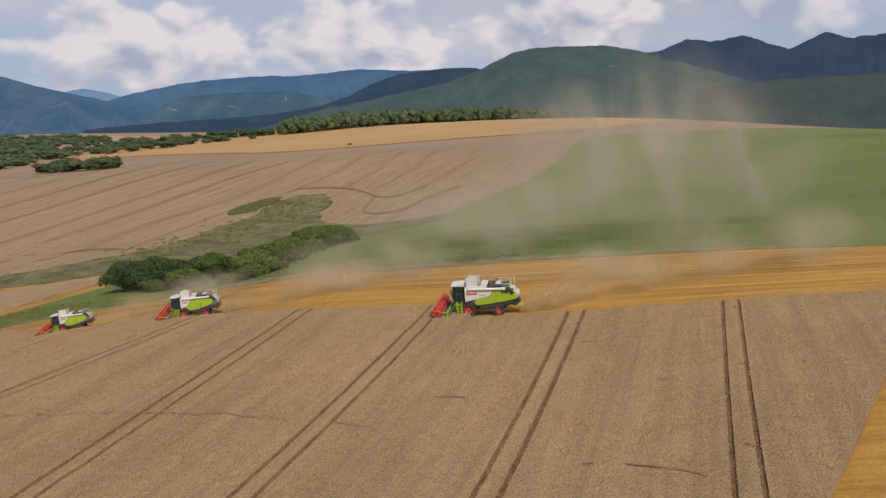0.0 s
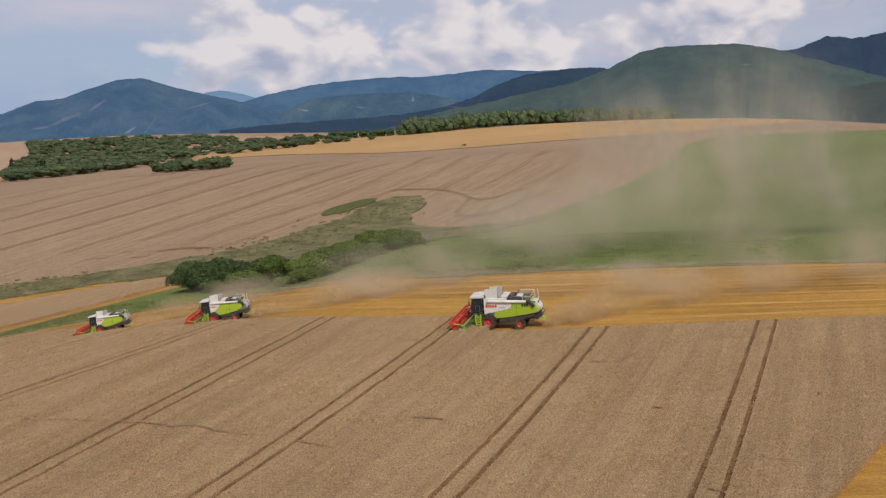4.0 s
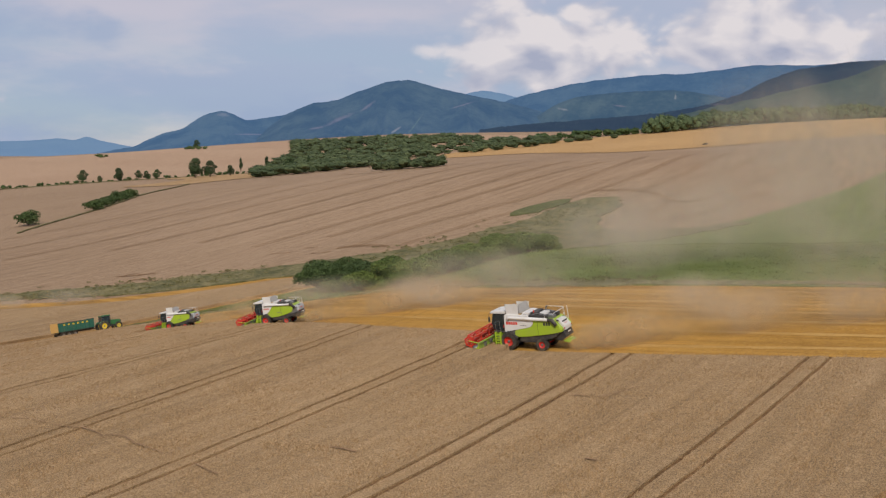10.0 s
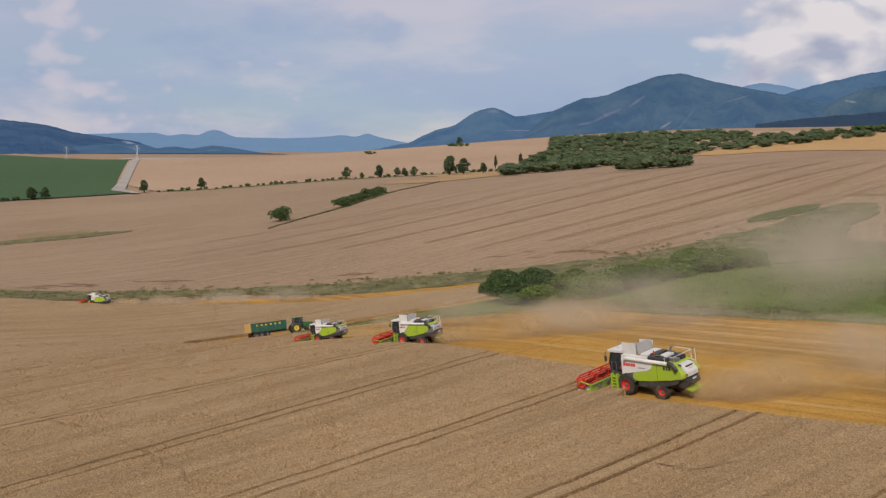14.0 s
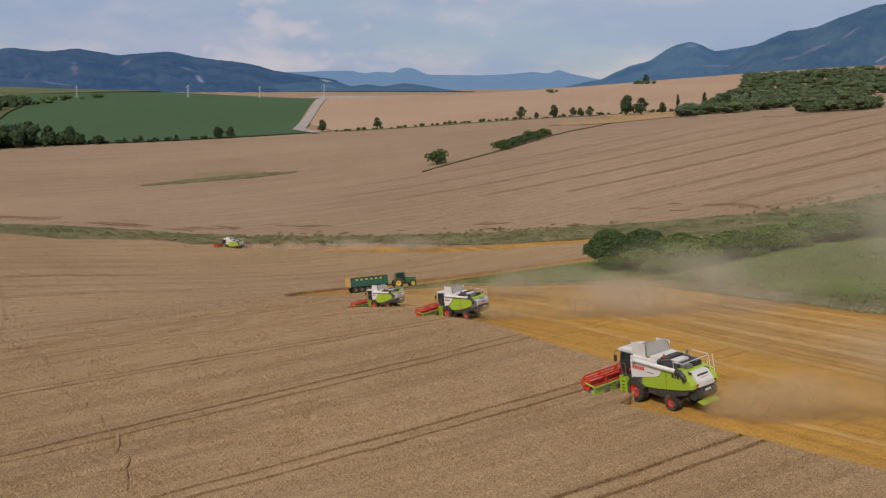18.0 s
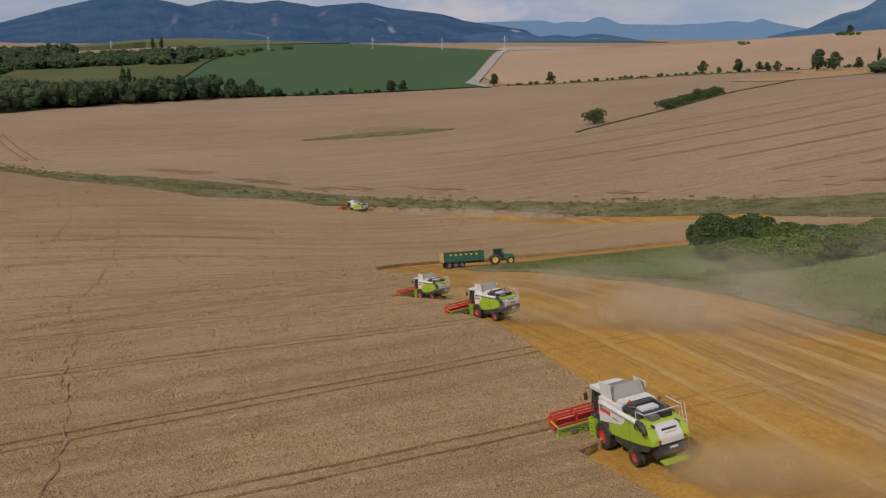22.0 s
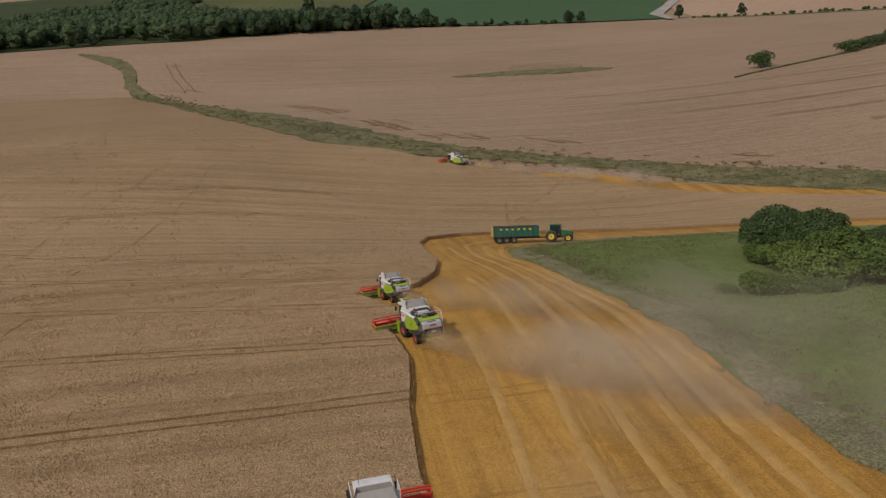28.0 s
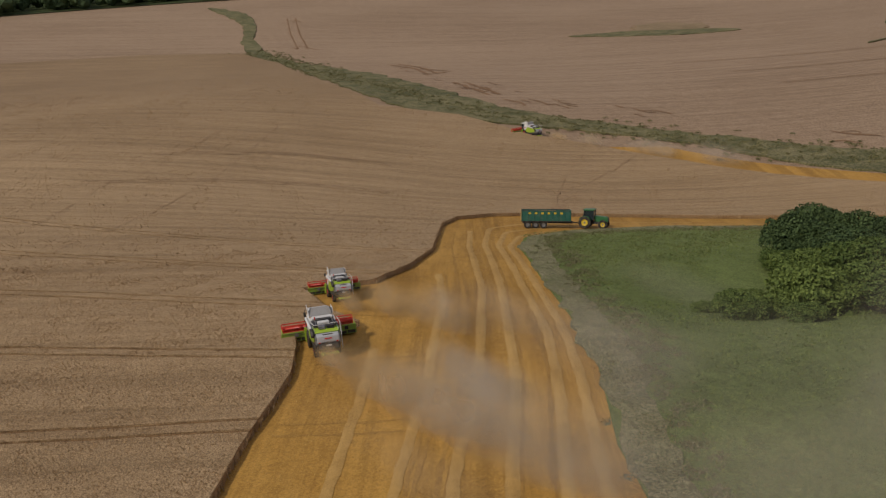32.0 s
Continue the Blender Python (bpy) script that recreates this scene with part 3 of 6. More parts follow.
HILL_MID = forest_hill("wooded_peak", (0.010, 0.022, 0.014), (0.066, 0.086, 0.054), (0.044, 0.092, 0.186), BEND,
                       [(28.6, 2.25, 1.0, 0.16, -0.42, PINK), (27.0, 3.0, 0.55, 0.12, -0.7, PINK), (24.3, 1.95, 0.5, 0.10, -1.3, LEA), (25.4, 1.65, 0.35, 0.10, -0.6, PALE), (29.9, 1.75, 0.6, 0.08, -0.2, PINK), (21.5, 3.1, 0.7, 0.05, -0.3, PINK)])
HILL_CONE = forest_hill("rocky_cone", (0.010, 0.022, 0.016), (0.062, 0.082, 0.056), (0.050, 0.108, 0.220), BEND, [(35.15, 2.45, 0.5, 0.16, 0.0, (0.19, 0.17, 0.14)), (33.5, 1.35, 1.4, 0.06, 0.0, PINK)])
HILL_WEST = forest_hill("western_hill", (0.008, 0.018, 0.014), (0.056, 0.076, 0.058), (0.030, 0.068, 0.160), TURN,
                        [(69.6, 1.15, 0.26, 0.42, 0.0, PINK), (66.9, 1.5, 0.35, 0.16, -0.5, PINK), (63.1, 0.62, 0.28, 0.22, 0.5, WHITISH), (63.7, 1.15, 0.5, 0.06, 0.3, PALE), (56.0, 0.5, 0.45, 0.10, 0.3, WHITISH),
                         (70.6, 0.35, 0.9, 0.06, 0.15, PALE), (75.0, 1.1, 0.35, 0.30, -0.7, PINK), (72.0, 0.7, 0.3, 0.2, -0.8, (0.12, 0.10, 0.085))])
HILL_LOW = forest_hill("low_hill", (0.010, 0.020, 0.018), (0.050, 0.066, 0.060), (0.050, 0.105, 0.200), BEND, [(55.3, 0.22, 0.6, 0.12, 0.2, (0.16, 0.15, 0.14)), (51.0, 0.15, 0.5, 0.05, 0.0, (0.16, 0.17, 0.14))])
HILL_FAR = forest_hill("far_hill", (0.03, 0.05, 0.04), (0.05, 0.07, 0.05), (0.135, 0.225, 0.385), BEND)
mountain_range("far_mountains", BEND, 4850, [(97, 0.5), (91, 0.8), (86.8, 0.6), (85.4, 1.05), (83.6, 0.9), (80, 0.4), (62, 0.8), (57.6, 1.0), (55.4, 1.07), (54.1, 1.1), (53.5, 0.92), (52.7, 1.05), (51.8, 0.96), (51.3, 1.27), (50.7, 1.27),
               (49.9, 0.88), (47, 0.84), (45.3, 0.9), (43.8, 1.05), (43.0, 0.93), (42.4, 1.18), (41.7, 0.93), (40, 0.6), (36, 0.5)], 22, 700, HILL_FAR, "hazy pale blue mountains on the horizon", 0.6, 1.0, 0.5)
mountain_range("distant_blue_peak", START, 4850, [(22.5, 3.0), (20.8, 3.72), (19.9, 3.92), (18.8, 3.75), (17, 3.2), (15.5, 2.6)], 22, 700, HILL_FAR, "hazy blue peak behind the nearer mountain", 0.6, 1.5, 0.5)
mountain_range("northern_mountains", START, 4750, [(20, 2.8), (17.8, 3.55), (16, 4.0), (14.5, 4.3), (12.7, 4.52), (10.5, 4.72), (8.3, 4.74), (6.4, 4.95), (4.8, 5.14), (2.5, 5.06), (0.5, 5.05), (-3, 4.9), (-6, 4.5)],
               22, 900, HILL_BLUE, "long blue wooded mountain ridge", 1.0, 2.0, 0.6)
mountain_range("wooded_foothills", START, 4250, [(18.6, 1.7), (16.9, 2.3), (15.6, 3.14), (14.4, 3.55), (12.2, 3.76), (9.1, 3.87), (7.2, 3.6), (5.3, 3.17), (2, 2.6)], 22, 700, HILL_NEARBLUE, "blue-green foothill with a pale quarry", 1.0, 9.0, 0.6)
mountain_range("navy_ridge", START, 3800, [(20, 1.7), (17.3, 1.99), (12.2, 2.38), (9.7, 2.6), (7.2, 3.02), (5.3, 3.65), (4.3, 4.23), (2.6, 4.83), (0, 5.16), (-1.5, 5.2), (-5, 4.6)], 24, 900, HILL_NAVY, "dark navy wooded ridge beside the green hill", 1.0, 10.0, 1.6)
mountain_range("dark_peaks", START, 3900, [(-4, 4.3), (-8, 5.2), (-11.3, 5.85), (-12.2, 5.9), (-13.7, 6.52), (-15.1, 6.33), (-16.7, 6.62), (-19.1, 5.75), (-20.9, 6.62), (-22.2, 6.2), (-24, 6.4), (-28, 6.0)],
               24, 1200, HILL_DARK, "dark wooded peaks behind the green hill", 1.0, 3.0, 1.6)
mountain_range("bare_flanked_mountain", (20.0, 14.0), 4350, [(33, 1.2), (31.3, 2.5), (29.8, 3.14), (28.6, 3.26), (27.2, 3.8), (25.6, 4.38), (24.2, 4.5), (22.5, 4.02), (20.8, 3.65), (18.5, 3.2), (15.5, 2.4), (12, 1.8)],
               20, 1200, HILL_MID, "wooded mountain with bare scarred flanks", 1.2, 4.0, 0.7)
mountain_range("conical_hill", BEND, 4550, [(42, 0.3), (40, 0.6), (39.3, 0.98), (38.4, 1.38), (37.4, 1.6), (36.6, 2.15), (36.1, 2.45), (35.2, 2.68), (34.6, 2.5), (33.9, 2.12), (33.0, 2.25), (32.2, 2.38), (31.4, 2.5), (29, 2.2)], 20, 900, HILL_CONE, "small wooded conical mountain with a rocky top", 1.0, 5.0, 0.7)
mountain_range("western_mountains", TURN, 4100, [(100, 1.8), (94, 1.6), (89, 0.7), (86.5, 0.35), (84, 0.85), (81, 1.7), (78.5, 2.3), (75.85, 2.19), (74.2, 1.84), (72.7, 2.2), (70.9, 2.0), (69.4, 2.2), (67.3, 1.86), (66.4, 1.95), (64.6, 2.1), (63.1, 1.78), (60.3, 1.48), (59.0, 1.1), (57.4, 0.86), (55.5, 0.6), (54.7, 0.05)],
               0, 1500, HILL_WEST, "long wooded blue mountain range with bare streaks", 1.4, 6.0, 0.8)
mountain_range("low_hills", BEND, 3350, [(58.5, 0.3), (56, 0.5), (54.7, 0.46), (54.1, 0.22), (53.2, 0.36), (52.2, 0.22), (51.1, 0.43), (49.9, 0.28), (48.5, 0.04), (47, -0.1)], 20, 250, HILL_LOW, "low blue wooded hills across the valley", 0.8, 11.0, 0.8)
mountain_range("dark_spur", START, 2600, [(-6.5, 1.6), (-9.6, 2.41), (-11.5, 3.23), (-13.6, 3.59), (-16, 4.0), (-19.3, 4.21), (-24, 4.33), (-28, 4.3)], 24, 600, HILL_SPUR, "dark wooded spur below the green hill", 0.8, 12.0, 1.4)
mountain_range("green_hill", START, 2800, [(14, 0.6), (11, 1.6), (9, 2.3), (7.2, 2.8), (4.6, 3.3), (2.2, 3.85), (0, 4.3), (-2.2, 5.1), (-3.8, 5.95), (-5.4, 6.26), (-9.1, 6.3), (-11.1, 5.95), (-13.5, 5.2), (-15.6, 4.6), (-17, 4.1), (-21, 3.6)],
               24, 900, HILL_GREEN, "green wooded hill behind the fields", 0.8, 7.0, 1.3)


# ---- trees ----
def leaf_material(name, dark, pale):
    m, t, b = material(name, 0.75, 0, 0.15)
    r = t.add("ShaderNodeNewGeometry").outputs["Random Per Island"]
    o = t.add("ShaderNodeObjectInfo").outputs["Random"]
    f = t.math("ADD", t.math("MULTIPLY", r, 0.65), t.math("MULTIPLY", o, 0.35))
    link(t, t.mix(f, dark, pale), b, "Base Color")
    b.inputs["Subsurface Weight"].default_value = 0.0
    return m


LEAF = leaf_material("leaves", (0.046, 0.076, 0.018), (0.168, 0.21, 0.05))
LEAF_DARK = leaf_material("dark_leaves", (0.034, 0.059, 0.022), (0.098, 0.134, 0.043))
LEAF_PALE = leaf_material("silver_leaves", (0.06, 0.085, 0.045), (0.15, 0.18, 0.10))
LEAF_WOOD = leaf_material("wood_leaves", (0.018, 0.036, 0.017), (0.078, 0.108, 0.042))
LEAF_SKY = leaf_material("skyline_leaves", (0.034, 0.058, 0.028), (0.105, 0.138, 0.062))
LEAF_COPSE = leaf_material("copse_leaves", (0.040, 0.060, 0.028), (0.125, 0.150, 0.066))
BARK = plain("bark", (0.10, 0.075, 0.05), 0.95, 0, 0.3, 0.1, 4.0)


def leaf_quads(rng, lobes, count, size, droop=0.3):
    """Many small leaf cards over the skins of the lobes (x, y, z, rx, ry, rz)."""
    lobes = np.asarray(lobes)
    area = lobes[:, 3] * lobes[:, 4]
    pick = rng.choice(len(lobes), count, p=area / area.sum())
    d = rng.normal(size=(count, 3))
    d /= np.linalg.norm(d, axis=1)[:, None]
    d[:, 2] = np.where(d[:, 2] < -0.45, -d[:, 2], d[:, 2])
    depth = rng.uniform(0.68, 1.07, count) ** 0.7
    c = lobes[pick, :3] + d * lobes[pick, 3:6] * depth[:, None]
    nrm = d + rng.normal(size=(count, 3)) * 0.75
    nrm /= np.linalg.norm(nrm, axis=1)[:, None]
    u = np.cross(nrm, rng.normal(size=(count, 3)))
    u /= np.linalg.norm(u, axis=1)[:, None]
    w = np.cross(nrm, u)
    s = size * rng.uniform(0.55, 1.3, count)[:, None]
    v = np.stack([c - u * s, c - w * s * 0.55, c + u * s, c + w * s * 0.55], 1).reshape(-1, 3)
    f = np.arange(count * 4).reshape(-1, 4)
    return v, f


def tapered(bm, a, b, r0, r1, n=6):
    a, b = Vector(a), Vector(b)
    q = (b - a).to_track_quat("Z", "Y").to_matrix()
    rings = []
    for c, r in ((a, r0), (b, r1)):
        rings.append([bm.verts.new(c + q @ Vector((r * math.cos(2 * math.pi * k / n), r * math.sin(2 * math.pi * k / n), 0))) for k in range(n)])
    for k in range(n):
        bm.faces.new((rings[0][k], rings[0][(k + 1) % n], rings[1][(k + 1) % n], rings[1][k]))
    bm.faces.new(rings[1])


def make_tree(name, seed, radius, tall, clear, count, leaf, mat, label, category="tree", lobes=9, slim=1.0, lump=(0.30, 0.52)):
    """Trunk, limbs and an uneven crown of leaves; stands at the origin."""
    rng = np.random.default_rng(seed)
    root = new(name)
    tagged(root, label, category)
    spots = []
    for k in range(lobes):
        a = rng.uniform(0, 2 * math.pi)
        q = math.sqrt(rng.uniform(0, 1)) * radius * (1.05 - lump[1] * 0.7)
        h = clear + (tall - clear) * rng.uniform(0.25, 0.85) * (1 - 0.35 * (q / radius))
        r = radius * rng.uniform(*lump)
        spots.append((q * math.cos(a), q * math.sin(a), h, r, r, r * rng.uniform(0.7, 1.0) * slim))
    spots.append((0, 0, clear + (tall - clear) * 0.5, radius * 0.62, radius * 0.62, (tall - clear) * 0.48))
    bm = bmesh.new()
    tapered(bm, (0, 0, -0.4), (0, 0, tall * 0.6), tall * 0.028 + 0.05, tall * 0.012)
    for s in spots[:-1]:
        tapered(bm, (0, 0, max(0.3, clear * 0.8)), s[:3], tall * 0.012 + 0.02, 0.02, 5)
    part("trunk", bm, BARK, root)
    v, f = leaf_quads(rng, spots, count, leaf)
    mesh_object("crown", v, f, mat, root)
    return root


def stand(x, y, turn=0.0, size=1.0, high=1.0, lift=0.0):
    return Matrix.LocRotScale((x, y, float(height(x, y)) + lift), Euler((0, 0, radians(turn))), (size, size, size * high))


rnd = random.Random(5)
bush_kinds = [
    make_tree("bush", 11, 5.2, 6.2, 0.6, 13000, 0.22, LEAF_DARK, "dense dark green hedgerow bush beside the meadow", "bush", 34, 1.0, (0.15, 0.36)),
    make_tree("bush", 12, 4.6, 5.2, 0.3, 12000, 0.21, LEAF, "bright green rounded bush beside the meadow", "bush", 32, 1.0, (0.15, 0.36)),
    make_tree("bush", 13, 4.0, 4.4, 0.2, 10000, 0.20, LEAF, "bright green rounded bush beside the meadow", "bush", 28, 1.1, (0.16, 0.38)),
]
for i, b in enumerate(bush_kinds):
    tagged(b, group="bushes beside the meadow")
# the clump between meadow and ditch: (x, y, kind, size)
CLUMP = [(-61, 188, 0, 0.95), (-57, 184, 0, 0.9), (-56, 191, 0, 0.95), (-51, 187, 0, 0.92), (-61, 196, 0, 0.75), (-50, 197, 0, 0.8), (-43, 184, 1, 0.9), (-55, 186, 0, 0.85), (-47, 192, 0, 0.85), (-53, 180, 1, 0.75), (-47, 180, 1, 0.85), (-46, 187, 0, 0.8), (-33, 173, 1, 0.9),
         (-31, 180, 1, 1.0), (-35, 178, 2, 1.0), (-29, 187, 1, 1.0), (-34, 190, 2, 1.05), (-26, 193, 1, 1.0), (-31, 198, 2, 1.0), (-23, 199, 1, 1.05), (-27, 205, 2, 0.95), (-21, 206, 1, 0.95), (-38, 196, 1, 0.9),
         (-40, 180, 2, 0.7), (-40, 203, 2, 0.8), (-31, 211, 1, 0.85), (-36, 168, 2, 0.85), (-37, 164, 2, 0.62), (-32, 165, 1, 0.68), (-28, 169, 2, 0.75), (-32, 170, 1, 0.75), (-31, 175, 2, 0.95), (-28, 179, 1, 0.85), (-25, 185, 2, 1.0), (-22, 191, 1, 0.85)]
used = set()
for x, y, k, s in CLUMP:
    m = stand(x, y, rnd.uniform(0, 360), s * rnd.uniform(0.72, 1.12), rnd.uniform(0.72, 1.06))
    if k not in used:
        used.add(k)
        bush_kinds[k].matrix_basis = m
    else:
        copy_thing(bush_kinds[k], m)

field_bush = make_tree("field_bush", 21, 6.2, 6.5, 0.3, 2200, 0.42, LEAF_DARK, "dark green bush standing alone in the wheat", "bush", 12)
field_bush.matrix_basis = stand(-305, 357, 0, 1.0)
for k in range(7):
    copy_thing(field_bush, stand(-308 - 5.2 * k, 402 + 10.5 * k, 50 * k, rnd.uniform(0.75, 1.0), 0.8))
round_tree = make_tree("round_tree", 22, 5.0, 10.5, 0.2, 1500, 0.55, LEAF_WOOD, "dark round tree at the field margin", "tree", 9)
round_tree.matrix_basis = stand(-648, 523, 0, 1.0)
for x, y, s in [(-629, 566, 0.9), (-563, 673, 1.0), (-548, 676, 0.5), (-531, 680, 1.05), (-526, 698, 0.75), (-515, 695, 0.7), (-500, 690, 0.8), (-462, 690, 1.55), (-450, 694, 1.3), (-440, 708, 0.85), (-410, 750, 1.2),
                (-404, 742, 1.3), (-798, 1148, 1.2), (-689, 411, 0.45), (-697, 385, 0.5), (-698, 372, 0.4), (-701, 340, 0.8), (-712, 335, 1.35), (-717, 320, 1.4), (-716, 306, 1.75), (-710, 286, 1.4), (-706, 277, 1.2), (-700, 256, 1.3), (-695, 243, 1.5), (-690, 225, 1.3), (-684, 208, 1.4), (-676, 440, 0.95), (-672, 450, 0.9), (-680, 445, 0.8)]:
    copy_thing(round_tree, stand(x, y, rnd.uniform(0, 360), s))
poplar = make_tree("poplar", 23, 2.1, 15.0, 1.0, 1100, 0.5, LEAF_WOOD, "tall slim poplar in the hedgerow", "tree", 12, 2.4)
poplar.matrix_basis = stand(-488, 794, 0, 0.9)
for x, y, s in [(-456, 788, 1.1), (-420, 800, 1.0), (-716, 300, 1.35), (-720, 262, 1.3), (-735, 250, 1.4), (-830, 262, 1.7), (-835, 268, 1.6), (-1145, 400, 1.2), (-1150, 408, 1.3), (-1410, 430, 1.6), (-1400, 440, 1.7)]:
    copy_thing(poplar, stand(x, y, rnd.uniform(0, 360), s))
willow = make_tree("willow", 24, 6.5, 12.0, 1.0, 1300, 0.6, LEAF_PALE, "silvery willow at the wood's edge", "tree", 11)
willow.matrix_basis = stand(-708, 266, 0, 1.5)


heart_mesh = bmesh.new()
bmesh.ops.create_icosphere(heart_mesh, subdivisions=2, radius=1.0)
HEART = np.array([v.co[:] for v in heart_mesh.verts])
HEART_FACES = [tuple(v.index for v in f.verts) for f in heart_mesh.faces]
heart_mesh.free()


def woodland(name, spots, mat, label, seed, leaf=0.9, count=70, category="woodland", heart=True):
    """A far wood or hedge of many crowns, one object; spots: x, y, radius, height."""
    rng = np.random.default_rng(seed)
    vs, fs, n = [], [], 0
    for x, y, r, h in spots:
        z = float(height(x, y))
        lobes = [(x + rng.normal() * r * 0.35, y + rng.normal() * r * 0.35, z + h * rng.uniform(0.45, 0.75), r * rng.uniform(0.5, 0.75), r * rng.uniform(0.5, 0.75), h * rng.uniform(0.25, 0.4)) for _ in range(4)]
        lobes.append((x, y, z + h * 0.35, r * 0.8, r * 0.8, h * 0.38))
        v, f = leaf_quads(rng, lobes, count, leaf)
        vs.append(v)
        fs += (f + n).tolist()
        n += len(v)
        if heart:
            for q in lobes:  # dense inner foliage, a lumpy heart to each lobe
                v = HEART * np.array(q[3:6]) * rng.uniform(0.52, 0.86, (len(HEART), 1)) + np.array(q[:3])
                vs.append(v)
                fs += [tuple(i + n for i in k) for k in HEART_FACES]
                n += len(v)
    ob = mesh_object(name, np.concatenate(vs), fs, mat)
    return tagged(ob, label, category, kind="stuff")


def strewn(poly, count, radius, tall, seed):
    """Random spots within an outline."""
    r = random.Random(seed)
    out = []
    xs, ys = [p[0] for p in poly], [p[1] for p in poly]
    while len(out) < count:
        x, y = r.uniform(min(xs), max(xs)), r.uniform(min(ys), max(ys))
        inside = False
        for (x0, y0), (x1, y1) in zip(poly, poly[1:] + poly[:1]):
            if (y0 > y) != (y1 > y) and x < (x1 - x0) * (y - y0) / (y1 - y0) + x0:
                inside = not inside
        if inside:
            k = r.uniform(0.65, 1.2)
            out.append((x, y, radius * k, tall * k))
    return out


def lined(points, gap, radius, tall, seed, spread=1.5):
    r = random.Random(seed)
    out = []
    for (x0, y0), (x1, y1) in zip(points, points[1:]):
        d = math.hypot(x1 - x0, y1 - y0)
        for k in range(max(1, int(d / gap))):
            u = (k + r.uniform(0, 0.9)) / max(1, int(d / gap))
            s = r.uniform(0.5, 1.25)
            out.append((x0 + (x1 - x0) * u + r.gauss(0, spread), y0 + (y1 - y0) * u + r.gauss(0, spread), radius * s, tall * s))
    return out


woodland("valley_wood", strewn([(-638, 95), (-645, 150), (-690, 215), (-765, 222), (-950, 192), (-1150, 165), (-1170, 110), (-1000, -220), (-605, -220), (-618, -60)], 1500, 7.5, 14, 1), LEAF_WOOD, "dense dark green valley woodland", 31, 0.65, 120)
woodland("village_wood", strewn([(-1150, 195), (-1201, 203), (-1250, 229), (-1200, 278), (-1180, 319), (-1112, 381), (-1121, 411), (-1200, 471), (-1300, 455), (-1320, 390), (-1360, 280), (-1430, 150), (-1180, 90)], 520, 8.0, 12, 2) + strewn([(-1360, 285), (-1430, 150), (-1500, 110), (-1640, 200), (-1620, 310), (-1500, 340)], 260, 8.5, 15, 42), LEAF_WOOD, "dark trees round the village", 32, 0.75, 70)
woodland("hillside_copse", strewn([(-330, 600), (-345, 590), (-420, 735), (-520, 890), (-640, 1150), (-690, 1200), (-610, 1265), (-480, 1270), (-340, 1180), (-290, 1140), (-200, 1120), (-178, 1108), (-245, 1105), (-300, 1060), (-345, 1020), (-395, 970), (-375, 890), (-372, 800), (-345, 680)], 620, 8.0, 7.2, 3), LEAF_COPSE, "dense green copse on the hillside", 33, 0.55, 230)
woodland("wheat_copse", strewn([(-205, 500), (-190, 488), (-165, 484), (-160, 492), (-180, 508), (-200, 512)], 40, 4.6, 5.6, 4), LEAF_COPSE, "low dark thicket at the edge of the wheat", 34, 0.38, 260)
woodland("hill_hedge", lined([(-330, 1180), (-260, 1190), (-190, 1180)], 3, 6, 7.0, 5, 7), LEAF_DARK, "ragged hedge running over the hill", 35)
woodland("skyline_wood", strewn([(-185, 1150), (-150, 1165), (-60, 1230), (60, 1300), (160, 1350), (40, 1400), (-110, 1310), (-195, 1215)], 420, 8.5, 17, 6), LEAF_SKY, "tall green wood along the skyline", 36, 0.75, 190)
woodland("field_hedge", lined([(-640, 530), (-612, 564), (-561, 657), (-486, 720), (-430, 762)], 5, 2.2, 2.6, 7, 1.0), LEAF_DARK, "low dark hedge between the fields", 37, 0.6, 40, "hedge")
woodland("margin_scrub", lined([(-676, 170), (-690, 210), (-704, 255), (-716, 300)], 1.0, 6.5, 15.0, 8, 9) + lined([(-714, 298), (-708, 330), (-700, 352)], 2.0, 5.0, 9.0, 19, 4) + lined([(-704, 345), (-696, 380), (-686, 400), (-676, 440)], 7, 2.6, 3.0, 18, 2), LEAF_WOOD, "dense trees along the field margin", 38, 0.7, 130, "trees")
woodland("ridge_scrub", lined([(-780, 1130), (-815, 1150)], 5, 4, 5, 9, 4) + lined([(-835, 1000), (-815, 985)], 5, 4, 4, 10, 3) + lined([(-1180, 450), (-1250, 520), (-1290, 600)], 12, 6, 7, 12, 8), LEAF_DARK, "scattered scrub on the far slopes", 39)
woodland("ditch_weeds", lined([(-120, 256), (-150, 237), (-186, 210), (-214, 180), (-240, 166), (-300, 148), (-370, 131), (-420, 110)], 0.22, 0.9, 0.7, 13, 4.2) + lined([(-90, 268), (-75, 295), (-62, 330), (-52, 368)], 0.35, 0.8, 0.8, 14, 6.0),
         leaf_material("weeds", (0.07, 0.080, 0.028), (0.24, 0.205, 0.09)), "tall weeds and reeds in the ditch", 40, 0.20, 30, "weeds", False)
woodland("rank_grass", strewn([(-97, 168), (-92, 160), (-70, 158), (-48, 157), (-42, 164), (-66, 178), (-84, 200), (-93, 196)], 1300, 1.1, 0.34, 51), leaf_material("rank_leaves", (0.105, 0.128, 0.036), (0.255, 0.250, 0.090)), "rank green and brown grass by the bushes", 52, 0.10, 22, "grass", False)
woodland("meadow_clover", strewn([(-48, 157), (-20, 151), (12, 147), (40, 144), (50, 165), (10, 185), (-20, 165), (-38, 163)], 700, 1.2, 0.28, 53), leaf_material("clover_leaves", (0.085, 0.120, 0.036), (0.20, 0.235, 0.085)), "low uneven clumps of meadow herbs", 54, 0.12, 26, "grass", False)
